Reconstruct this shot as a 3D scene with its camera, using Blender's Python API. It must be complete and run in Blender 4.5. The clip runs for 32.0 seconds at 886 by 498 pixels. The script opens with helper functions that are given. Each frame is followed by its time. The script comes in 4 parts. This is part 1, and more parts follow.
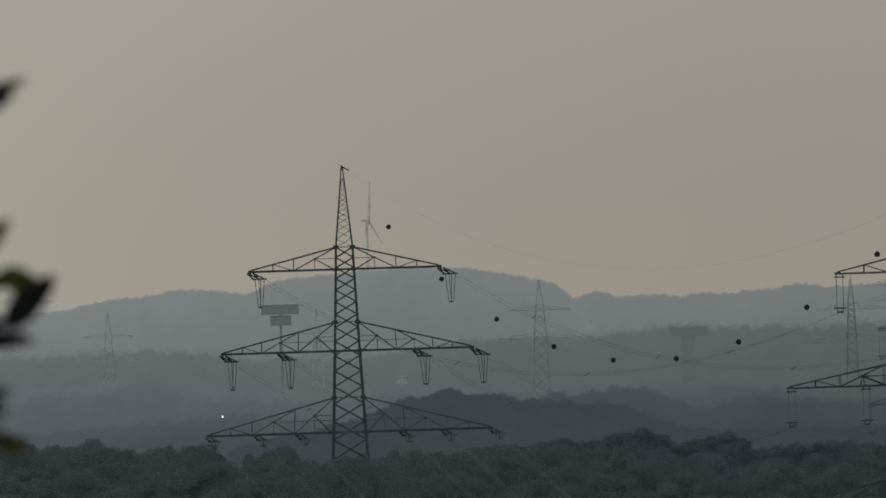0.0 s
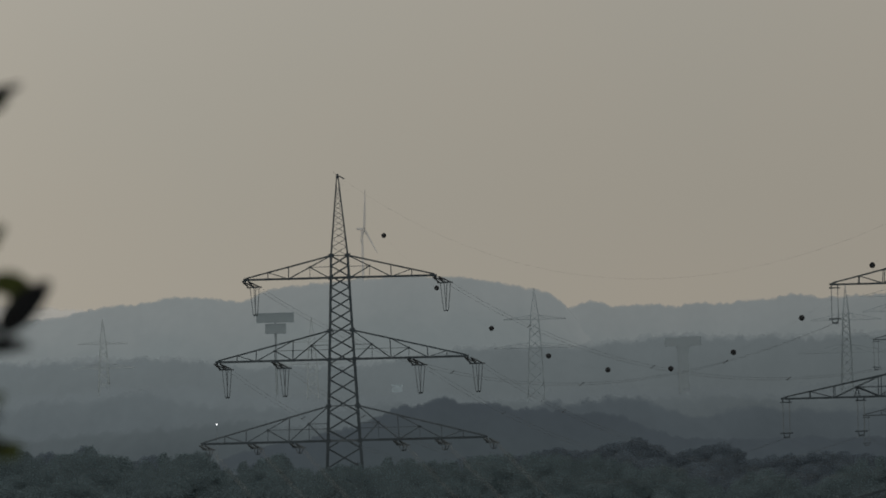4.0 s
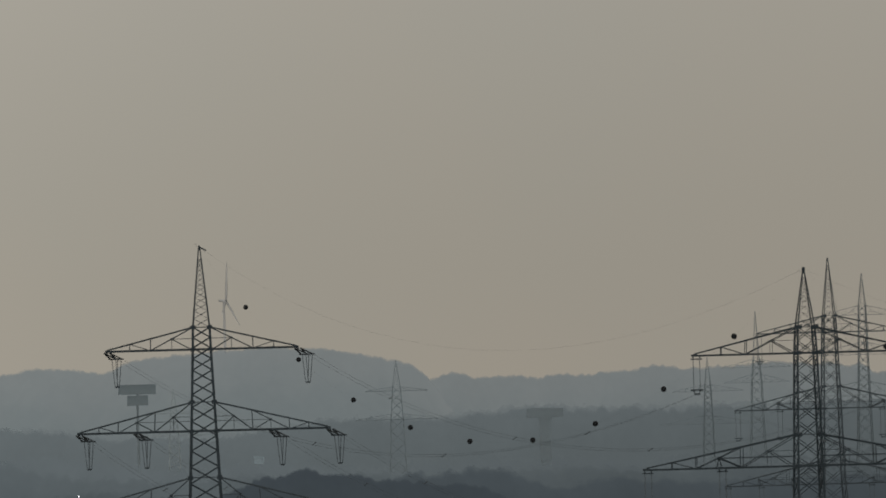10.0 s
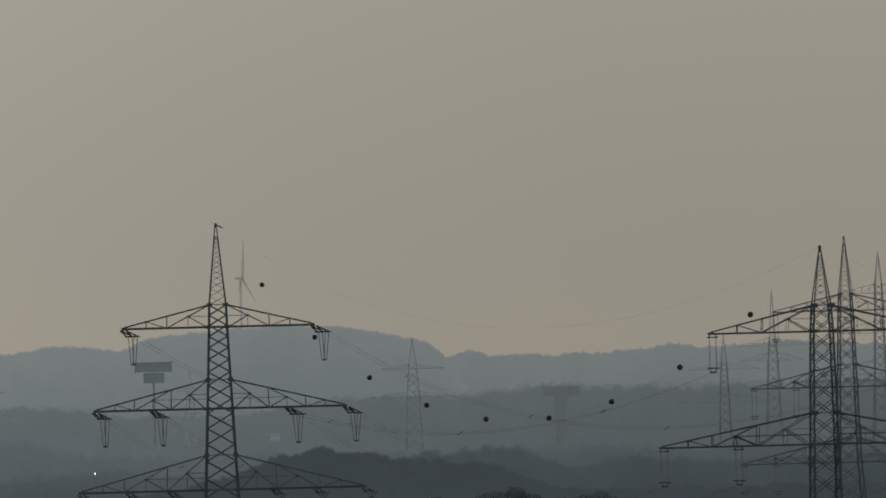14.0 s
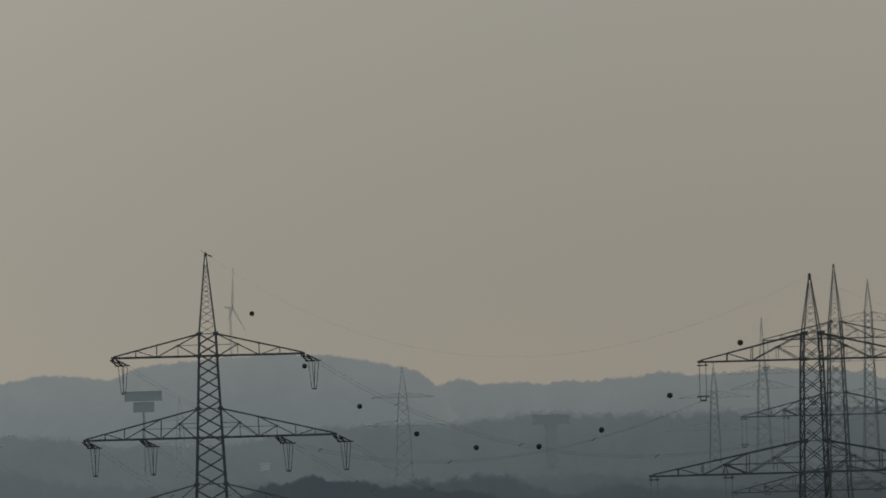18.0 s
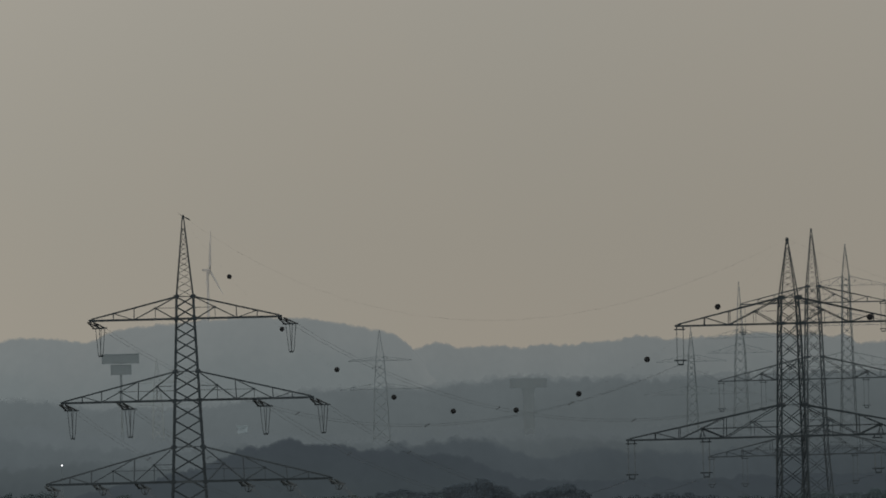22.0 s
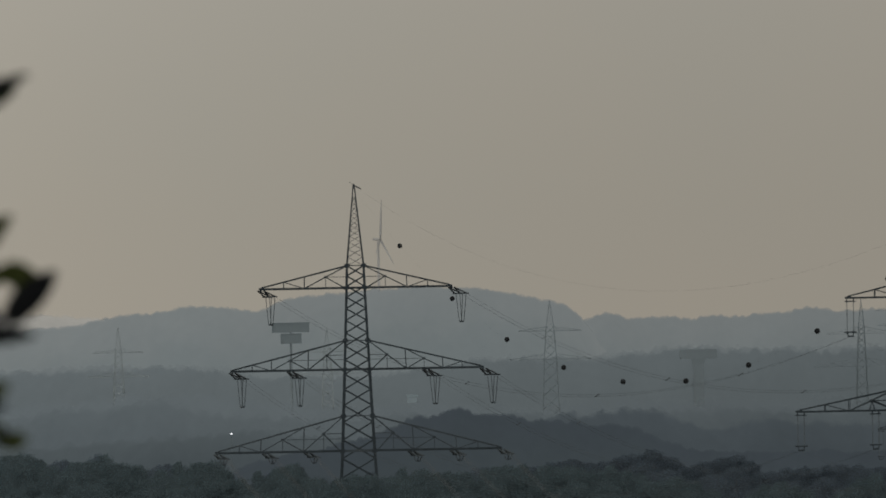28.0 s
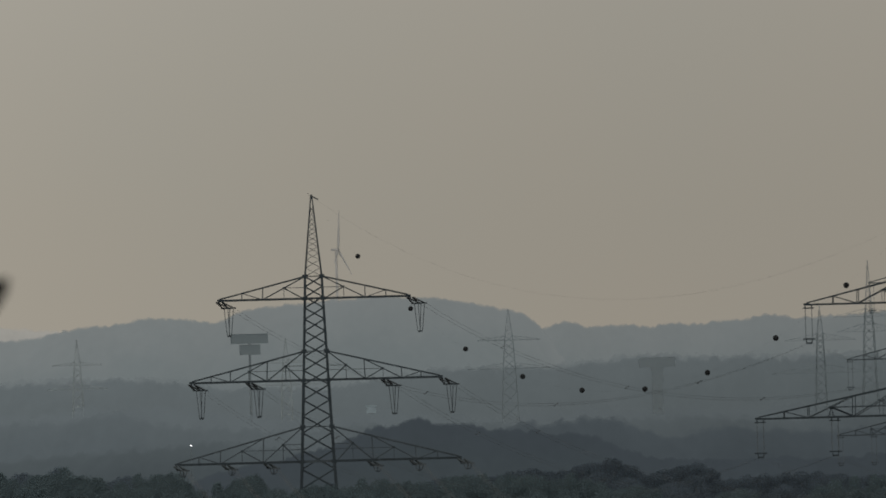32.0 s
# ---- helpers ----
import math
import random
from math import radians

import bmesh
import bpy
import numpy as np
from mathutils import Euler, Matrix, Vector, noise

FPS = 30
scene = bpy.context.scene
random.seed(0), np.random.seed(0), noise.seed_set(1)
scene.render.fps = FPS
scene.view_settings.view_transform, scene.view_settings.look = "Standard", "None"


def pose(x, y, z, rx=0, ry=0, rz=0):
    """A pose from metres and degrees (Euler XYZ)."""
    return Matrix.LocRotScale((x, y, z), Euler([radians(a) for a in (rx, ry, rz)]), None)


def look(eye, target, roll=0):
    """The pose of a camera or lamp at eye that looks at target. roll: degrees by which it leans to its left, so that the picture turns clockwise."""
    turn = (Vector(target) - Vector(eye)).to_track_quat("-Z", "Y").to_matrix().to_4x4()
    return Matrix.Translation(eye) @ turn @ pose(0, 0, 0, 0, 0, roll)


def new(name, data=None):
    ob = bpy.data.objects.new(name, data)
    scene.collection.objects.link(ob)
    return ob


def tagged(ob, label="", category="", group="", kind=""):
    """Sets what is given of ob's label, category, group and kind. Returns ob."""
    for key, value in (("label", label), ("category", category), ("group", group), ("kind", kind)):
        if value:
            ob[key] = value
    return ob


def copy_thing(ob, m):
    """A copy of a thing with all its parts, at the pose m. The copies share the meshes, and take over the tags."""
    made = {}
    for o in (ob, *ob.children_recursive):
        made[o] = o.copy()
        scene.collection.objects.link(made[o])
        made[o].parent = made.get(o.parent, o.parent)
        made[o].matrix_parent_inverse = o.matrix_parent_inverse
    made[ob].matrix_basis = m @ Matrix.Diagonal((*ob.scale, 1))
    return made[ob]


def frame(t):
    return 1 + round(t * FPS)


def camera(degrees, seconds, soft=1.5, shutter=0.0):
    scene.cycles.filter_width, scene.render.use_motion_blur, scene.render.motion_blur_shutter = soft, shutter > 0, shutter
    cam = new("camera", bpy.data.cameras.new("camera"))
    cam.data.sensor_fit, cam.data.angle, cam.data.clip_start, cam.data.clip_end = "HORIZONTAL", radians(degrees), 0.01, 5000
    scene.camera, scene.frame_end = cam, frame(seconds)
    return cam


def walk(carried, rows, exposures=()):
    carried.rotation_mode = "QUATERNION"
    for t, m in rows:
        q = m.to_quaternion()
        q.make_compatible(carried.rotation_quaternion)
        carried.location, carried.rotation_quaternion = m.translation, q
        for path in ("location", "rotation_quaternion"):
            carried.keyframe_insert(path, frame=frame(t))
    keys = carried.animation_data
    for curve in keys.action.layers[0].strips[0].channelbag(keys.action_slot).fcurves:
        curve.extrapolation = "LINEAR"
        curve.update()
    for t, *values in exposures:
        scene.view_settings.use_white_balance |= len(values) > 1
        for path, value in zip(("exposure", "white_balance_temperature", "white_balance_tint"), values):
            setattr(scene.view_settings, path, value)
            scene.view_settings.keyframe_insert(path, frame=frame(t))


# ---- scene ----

# The camera: a very long lens on a hill, turned by hand; it hardly leaves its place.
EYE = 33.6
cam = camera(3.2, 32.0, soft=1.8)
cam.data.dof.use_dof = True
cam.data.dof.focus_distance = 1754.0
cam.data.dof.aperture_fstop = 37.0

# seconds, yaw, pitch, roll in degrees
TURNS = [
    (0.0, 0.0014, 0.2442, -1.755),
    (0.5, -0.0182, 0.2526, -1.761),
    (1.0, -0.0264, 0.2431, -1.749),
    (1.5, -0.0009, 0.2613, -1.766),
    (2.0, -0.0072, 0.2595, -1.750),
    (2.5, -0.0149, 0.2595, -1.706),
    (4.5, -0.0304, 0.2786, -1.428),
    (4.7, -0.0419, 0.2725, -1.414),
    (4.8, -0.0541, 0.2701, -1.399),
    (5.0, -0.0987, 0.2641, -1.378),
    (5.2, -0.1485, 0.2672, -1.462),
    (5.5, -0.2257, 0.2753, -1.630),
    (5.7, -0.2719, 0.2859, -1.650),
    (5.8, -0.2978, 0.2946, -1.676),
    (6.0, -0.3727, 0.3041, -1.761),
    (6.5, -0.4881, 0.3185, -1.656),
    (7.0, -0.5522, 0.3249, -1.670),
    (7.5, -0.6071, 0.3339, -1.739),
    (8.0, -0.6304, 0.3883, -1.694),
    (8.5, -0.6110, 0.4437, -1.625),
    (9.0, -0.5771, 0.4979, -1.598),
    (9.5, -0.5529, 0.5215, -1.595),
    (10.0, -0.5226, 0.5214, -1.535),
    (10.5, -0.5152, 0.5189, -1.578),
    (11.0, -0.5022, 0.5151, -1.491),
    (11.5, -0.5096, 0.5003, -1.553),
    (12.0, -0.5067, 0.4684, -1.463),
    (12.5, -0.5075, 0.4534, -1.448),
    (13.0, -0.4945, 0.4411, -1.461),
    (13.5, -0.4742, 0.4457, -1.443),
    (15.5, -0.4382, 0.4280, -1.576),
    (16.0, -0.4625, 0.4459, -1.601),
    (16.5, -0.4736, 0.4882, -1.597),
    (17.0, -0.4935, 0.5165, -1.584),
    (17.5, -0.4961, 0.5338, -1.622),
    (18.0, -0.5010, 0.5453, -1.564),
    (18.5, -0.5132, 0.5533, -1.562),
    (19.0, -0.5078, 0.5661, -1.502),
    (19.5, -0.5132, 0.5649, -1.546),
    (20.0, -0.5082, 0.5505, -1.459),
    (20.5, -0.5261, 0.5197, -1.451),
    (21.0, -0.5517, 0.4869, -1.456),
    (21.5, -0.5679, 0.4520, -1.425),
    (22.0, -0.5785, 0.4111, -1.417),
    (22.5, -0.5784, 0.4021, -1.441),
    (23.0, -0.5962, 0.4010, -1.417),
    (23.5, -0.5765, 0.3907, -1.307),
    (23.7, -0.5522, 0.3823, -1.196),
    (23.8, -0.5311, 0.3766, -1.179),
    (23.9, -0.5138, 0.3578, -1.163),
    (24.0, -0.4129, 0.3450, -1.211),
    (24.1, -0.3302, 0.3348, -1.165),
    (24.2, -0.2162, 0.3179, -1.182),
    (24.3, -0.1423, 0.3085, -1.200),
    (24.4, -0.0913, 0.2886, -1.217),
    (24.5, -0.0690, 0.2772, -1.217),
    (24.7, -0.0208, 0.2541, -1.253),
    (25.0, 0.0432, 0.2371, -1.176),
    (25.5, 0.0929, 0.2388, -1.290),
    (27.5, 0.1086, 0.3054, -1.077),
    (28.0, 0.0400, 0.3166, -1.092),
    (28.5, -0.0214, 0.3264, -0.974),
    (29.0, -0.0430, 0.3634, -1.206),
    (29.5, -0.0150, 0.3850, -1.459),
    (30.0, -0.0109, 0.3786, -1.612),
    (30.5, -0.0302, 0.4041, -1.496),
    (31.0, -0.0619, 0.3918, -1.506),
    (31.5, -0.0731, 0.3648, -1.515),
    (32.0, -0.1124, 0.3488, -1.547),
]
# seconds, drift to the right and upwards in metres
DRIFT = [(0.0, 0.0, 0.0), (5.0, 0.0, -0.002), (24.0, 0.004, -0.010), (25.5, 0.0045, -0.012), (28.0, 0.009, -0.019), (32.0, 0.0145, -0.024)]


def drift(t):
    ts = [d[0] for d in DRIFT]
    return float(np.interp(t, ts, [d[1] for d in DRIFT])), float(np.interp(t, ts, [d[2] for d in DRIFT]))


walk(cam, [(t, pose(drift(t)[0], 0, EYE + drift(t)[1], 90 + pitch, 0, yaw) @ pose(0, 0, 0, 0, 0, roll)) for t, yaw, pitch, roll in TURNS],
     [(0.0, 0.10), (7.0, 0.09), (13.0, 0.05), (19.0, 0.0), (32.0, 0.0)])


# ---- light ----
def srgb(r, g, b):
    return tuple(((c / 255 + 0.055) / 1.055) ** 2.4 if c > 10 else c / 255 / 12.92 for c in (r, g, b)) + (1.0,)


SUN_HEIGHT, SUN_TURN = 9.0, -174.0
world = bpy.data.worlds.new("hazy_sky")
scene.world = world
world.use_nodes = True
wn, wl = world.node_tree.nodes, world.node_tree.links
wn.clear()
sky = wn.new("ShaderNodeTexSky")
sky.sky_type, sky.sun_disc = "NISHITA", False
sky.sun_elevation, sky.sun_rotation = radians(SUN_HEIGHT), radians(SUN_TURN)
sky.dust_density, sky.air_density = 8.0, 1.5
dim = wn.new("ShaderNodeMix")
dim.data_type, dim.blend_type = "RGBA", "MULTIPLY"
dim.inputs[0].default_value = 1.0
dim.inputs[7].default_value = (0.1, 0.1, 0.1, 1)
wl.new(sky.outputs[0], dim.inputs[6])
coord = wn.new("ShaderNodeTexCoord")
parts = wn.new("ShaderNodeSeparateXYZ")
wl.new(coord.outputs["Generated"], parts.inputs[0])
ramp = wn.new("ShaderNodeValToRGB")
wl.new(parts.outputs["Z"], ramp.inputs[0])
ramp.color_ramp.interpolation = "B_SPLINE"
STOPS = [(0.0, srgb(154, 148, 137)), (0.012, srgb(152, 148, 138)), (0.028, srgb(163, 159, 150)), (0.1, srgb(166, 163, 154)), (0.45, srgb(178, 178, 174))]
while len(ramp.color_ramp.elements) < len(STOPS):
    ramp.color_ramp.elements.new(0.5)
for el, (at, col) in zip(ramp.color_ramp.elements, STOPS):
    el.position, el.color = at, col
side = wn.new("ShaderNodeMapRange")
side.inputs["From Min"].default_value, side.inputs["From Max"].default_value = -0.05, 0.05
side.inputs["To Min"].default_value, side.inputs["To Max"].default_value = 1.14, 0.92
wl.new(parts.outputs["X"], side.inputs["Value"])
off = wn.new("ShaderNodeMath")
off.operation = "SUBTRACT"
off.inputs[1].default_value = 0.008
wl.new(parts.outputs["X"], off.inputs[0])
bow = wn.new("ShaderNodeMath")
bow.operation = "MULTIPLY"
wl.new(off.outputs[0], bow.inputs[0])
wl.new(off.outputs[0], bow.inputs[1])
rise = wn.new("ShaderNodeMapRange")
rise.inputs["From Min"].default_value, rise.inputs["From Max"].default_value = 0.0, 0.0013
rise.inputs["To Min"].default_value, rise.inputs["To Max"].default_value = 0.977, 1.035
wl.new(bow.outputs[0], rise.inputs["Value"])
across = wn.new("ShaderNodeMath")
across.operation = "MULTIPLY"
wl.new(side.outputs[0], across.inputs[0])
wl.new(rise.outputs[0], across.inputs[1])
lean = wn.new("ShaderNodeVectorMath")
lean.operation = "SCALE"
wl.new(ramp.outputs[0], lean.inputs[0])
wl.new(across.outputs[0], lean.inputs["Scale"])
mottle = wn.new("ShaderNodeTexNoise")
mottle.inputs["Scale"].default_value, mottle.inputs["Detail"].default_value = 45.0, 3.0
wl.new(coord.outputs["Generated"], mottle.inputs["Vector"])
warm = wn.new("ShaderNodeMix")
warm.data_type = "RGBA"
warm.inputs[6].default_value, warm.inputs[7].default_value = (0.972, 0.99, 0.995, 1), (1.038, 1.008, 0.98, 1)
wl.new(mottle.outputs[0], warm.inputs[0])
tone = wn.new("ShaderNodeVectorMath")
tone.operation = "MULTIPLY"
wl.new(lean.outputs[0], tone.inputs[0])
wl.new(warm.outputs[2], tone.inputs[1])
veil = wn.new("ShaderNodeMix")
veil.data_type = "RGBA"
veil.inputs[0].default_value = 0.93
wl.new(dim.outputs[2], veil.inputs[6])
wl.new(tone.outputs[0], veil.inputs[7])
back = wn.new("ShaderNodeBackground")
back.inputs[1].default_value = 1.0
wl.new(veil.outputs[2], back.inputs[0])
wo = wn.new("ShaderNodeOutputWorld")
wl.new(back.outputs[0], wo.inputs[0])

sun = new("sun", bpy.data.lights.new("sun", "SUN"))
sun.data.energy, sun.data.angle, sun.data.color = 2.0, radians(30), (1.0, 0.97, 0.93)
sun.matrix_world = look((0, 0, 0), (-math.sin(radians(SUN_TURN)) * math.cos(radians(SUN_HEIGHT)), -math.cos(radians(SUN_TURN)) * math.cos(radians(SUN_HEIGHT)), -math.sin(radians(SUN_HEIGHT))))


# ---- materials ----
def surface(name, base, rough=0.7, metal=0.0, grain=1.0, spread=0.25, bump=0.2, per_piece=0.0):
    """A node material: base colour, varied at two scales and by the piece, with fine relief."""
    m = bpy.data.materials.new(name)
    m.use_nodes = True
    n, l = m.node_tree.nodes, m.node_tree.links
    b = n["Principled BSDF"]
    b.inputs["Roughness"].default_value, b.inputs["Metallic"].default_value = rough, metal
    b.inputs["Specular IOR Level"].default_value = 0.03
    tc = n.new("ShaderNodeNewGeometry")
    big, small = n.new("ShaderNodeTexNoise"), n.new("ShaderNodeTexNoise")
    big.inputs["Scale"].default_value, small.inputs["Scale"].default_value = 0.25 * grain, 3.0 * grain
    small.inputs["Detail"].default_value = 6.0
    for t in (big, small):
        l.new(tc.outputs["Position"], t.inputs["Vector"])
    add = n.new("ShaderNodeMath")
    l.new(big.outputs[0], add.inputs[0])
    l.new(small.outputs[0], add.inputs[1])
    last = add
    if per_piece:
        info = n.new("ShaderNodeObjectInfo")
        mul = n.new("ShaderNodeMath")
        mul.operation = "MULTIPLY_ADD"
        mul.inputs[1].default_value = per_piece
        l.new(info.outputs["Random"], mul.inputs[0])
        l.new(add.outputs[0], mul.inputs[2])
        last = mul
    r = n.new("ShaderNodeMapRange")
    r.inputs["From Min"].default_value, r.inputs["From Max"].default_value = 0.6, 1.4 + per_piece
    r.inputs["To Min"].default_value, r.inputs["To Max"].default_value = 1 - spread, 1 + spread
    l.new(last.outputs[0], r.inputs["Value"])
    sc = n.new("ShaderNodeVectorMath")
    sc.operation = "SCALE"
    sc.inputs[0].default_value = base
    l.new(r.outputs[0], sc.inputs["Scale"])
    l.new(sc.outputs[0], b.inputs["Base Color"])
    if bump:
        bp = n.new("ShaderNodeBump")
        bp.inputs["Strength"].default_value = bump
        bp.inputs["Distance"].default_value = 0.02 / grain
        l.new(small.outputs[0], bp.inputs["Height"])
        l.new(bp.outputs[0], b.inputs["Normal"])
    return m


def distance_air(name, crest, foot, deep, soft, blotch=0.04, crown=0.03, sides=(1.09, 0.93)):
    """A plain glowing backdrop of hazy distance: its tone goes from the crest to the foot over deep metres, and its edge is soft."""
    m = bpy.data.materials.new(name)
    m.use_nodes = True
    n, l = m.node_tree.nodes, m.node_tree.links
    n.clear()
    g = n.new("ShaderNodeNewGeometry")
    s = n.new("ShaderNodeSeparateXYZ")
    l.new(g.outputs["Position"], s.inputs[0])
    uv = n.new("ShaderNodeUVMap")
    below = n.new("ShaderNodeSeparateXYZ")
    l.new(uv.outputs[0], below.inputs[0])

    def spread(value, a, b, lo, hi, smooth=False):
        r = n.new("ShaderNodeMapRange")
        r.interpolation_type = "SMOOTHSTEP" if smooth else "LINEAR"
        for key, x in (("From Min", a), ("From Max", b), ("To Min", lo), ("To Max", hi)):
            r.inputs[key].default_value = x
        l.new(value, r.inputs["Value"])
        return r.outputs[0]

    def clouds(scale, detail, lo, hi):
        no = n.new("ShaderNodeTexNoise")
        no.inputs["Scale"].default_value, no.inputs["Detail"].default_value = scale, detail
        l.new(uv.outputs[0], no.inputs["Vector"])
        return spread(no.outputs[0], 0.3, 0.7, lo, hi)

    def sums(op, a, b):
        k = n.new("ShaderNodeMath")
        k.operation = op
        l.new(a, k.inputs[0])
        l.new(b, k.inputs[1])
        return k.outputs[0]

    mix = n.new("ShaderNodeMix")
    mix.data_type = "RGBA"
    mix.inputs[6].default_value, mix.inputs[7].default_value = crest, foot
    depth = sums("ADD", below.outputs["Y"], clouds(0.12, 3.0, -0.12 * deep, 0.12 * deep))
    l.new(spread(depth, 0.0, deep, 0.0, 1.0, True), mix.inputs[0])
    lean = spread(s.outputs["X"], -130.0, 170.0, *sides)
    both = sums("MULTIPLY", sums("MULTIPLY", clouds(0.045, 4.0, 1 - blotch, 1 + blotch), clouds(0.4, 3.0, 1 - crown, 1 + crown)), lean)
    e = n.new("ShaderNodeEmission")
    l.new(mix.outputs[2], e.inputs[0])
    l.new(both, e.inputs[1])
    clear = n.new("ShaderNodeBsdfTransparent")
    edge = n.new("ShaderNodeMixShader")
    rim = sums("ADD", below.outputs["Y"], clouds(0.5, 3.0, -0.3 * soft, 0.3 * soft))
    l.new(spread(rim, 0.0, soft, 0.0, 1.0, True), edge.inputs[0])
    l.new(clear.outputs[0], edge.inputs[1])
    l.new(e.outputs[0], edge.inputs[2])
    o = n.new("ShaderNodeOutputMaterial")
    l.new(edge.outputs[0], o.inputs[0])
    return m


def foliage(name, base, spread, grain, per_piece):
    """Thin leaves: light falls on them and through them."""
    m = surface(name, base, 0.9, 0.0, grain, spread, 0.0, per_piece)
    n, l = m.node_tree.nodes, m.node_tree.links
    b = n["Principled BSDF"]
    colour = b.inputs["Base Color"].links[0].from_socket
    thin = n.new("ShaderNodeBsdfTranslucent")
    l.new(colour, thin.inputs[0])
    b.inputs["Specular IOR Level"].default_value = 0.03
    mix = n.new("ShaderNodeMixShader")
    mix.inputs[0].default_value = 0.5
    l.new(b.outputs[0], mix.inputs[1])
    l.new(thin.outputs[0], mix.inputs[2])
    # gaps between the leaves let light and sight through
    gaps = n.new("ShaderNodeTexNoise")
    gaps.inputs["Scale"].default_value, gaps.inputs["Detail"].default_value = 5.0, 3.0
    l.new(n["Geometry"].outputs["Position"], gaps.inputs["Vector"])
    share = n.new("ShaderNodeMapRange")
    share.inputs["From Min"].default_value, share.inputs["From Max"].default_value = 0.35, 0.65
    share.inputs["To Min"].default_value, share.inputs["To Max"].default_value = 0.15, 0.68
    l.new(gaps.outputs[0], share.inputs["Value"])
    clear = n.new("ShaderNodeBsdfTransparent")
    airy = n.new("ShaderNodeMixShader")
    l.new(share.outputs[0], airy.inputs[0])
    l.new(mix.outputs[0], airy.inputs[1])
    l.new(clear.outputs[0], airy.inputs[2])
    l.new(airy.outputs[0], n["Material Output"].inputs[0])
    return m


STEEL = surface("weathered_steel", (0.0211, 0.0271, 0.0312), 0.8, 0.0, 1.0, 0.3, 0.1)
# The paler steels below carry haze in their base colour.
STEEL_HAZE_FAINT = surface("steel_faint_haze", (0.0324, 0.0401, 0.0454), 0.75, 0.0, 1.0, 0.3, 0.1)
STEEL_HAZE_LIGHT = surface("steel_light_haze", (0.044, 0.053, 0.059), 0.75, 0.0, 1.0, 0.3, 0.1)
STEEL_HAZE_MID = surface("steel_mid_haze", (0.0718, 0.0877, 0.0958), 0.7, 0.0, 1.0, 0.25, 0.1)
STEEL_HAZE_DEEP = surface("steel_deep_haze", (0.0925, 0.1127, 0.1225), 0.65, 0.0, 1.0, 0.2, 0.1)
STEEL_MIST = surface("steel_thickest_haze", (0.146, 0.170, 0.178), 0.65, 0.0, 1.0, 0.15, 0.1)
PORCELAIN = surface("dark_glazed_porcelain", (0.0231, 0.0260, 0.0277), 0.5, 0.0, 2.0, 0.2, 0.05)
WIRE = surface("weathered_aluminium_wire", (0.0410, 0.0478, 0.0518), 0.6, 0.0, 1.0, 0.15, 0.0)
# Lighter copy of the wire colour, painted as if catching the light.
WIRE_LIT = surface("light_catching_wire", (0.085, 0.085, 0.082), 0.5, 0.0, 1.0, 0.15, 0.0)
GLAZE_HAZED = surface("haze_greyed_insulator", (0.046, 0.054, 0.058), 0.5, 0.0, 2.0, 0.2, 0.05)
GLAZE_PALE = surface("pale_glazed_insulator", (0.066, 0.077, 0.082), 0.5, 0.0, 2.0, 0.2, 0.05)
BALL = surface("dark_marker_plastic", (0.0120, 0.0127, 0.0135), 0.7, 0.0, 2.0, 0.3, 0.1)
BARK = surface("grey_brown_bark", (0.09, 0.075, 0.06), 0.9, 0.0, 2.0, 0.35, 0.5)
# Lifted, bluish leaf colours stand for haze, more so in the farther wood.
FOLIAGE = foliage("dark_hazed_foliage", (0.0890, 0.1225, 0.1350), 0.06, 0.1, 0.1)
FOLIAGE_FAR = foliage("haze_blued_foliage", (0.096, 0.124, 0.151), 0.05, 0.1, 0.06)
MEADOW = surface("dull_meadow", (0.045, 0.056, 0.055), 0.95, 0.0, 0.03, 0.3, 0.1)
LEAF = surface("green_leaf", (0.0167, 0.0209, 0.0054), 0.6, 0.0, 20.0, 0.35, 0.2, 0.4)
LEAF_DARK = surface("dark_green_leaf", (0.0026, 0.003, 0.0034), 0.6, 0.0, 20.0, 0.3, 0.2)
PAINT = surface("grey_painted_panel", (0.104, 0.127, 0.139), 0.7, 0.0, 0.3, 0.05, 0.05)
# Both concretes are toned toward the backdrop, with haze put into the colour.
CONCRETE = surface("haze_toned_concrete", (0.109, 0.132, 0.145), 0.85, 0.0, 0.3, 0.06, 0.1)
CONCRETE_HAZED = surface("haze_faded_concrete", (0.116, 0.139, 0.151), 0.85, 0.0, 0.3, 0.12, 0.1)
WHITE = surface("white_turbine_paint", (0.278, 0.277, 0.271), 0.6, 0.0, 0.2, 0.05, 0.02)
FOOTING = surface("grey_footing_concrete", (0.0809, 0.0983, 0.1069), 0.8, 0.0, 0.5, 0.1, 0.1)
WALL_PALE = surface("pale_plaster", (0.1625, 0.2025, 0.2250), 0.8, 0.0, 0.5, 0.1, 0.1)


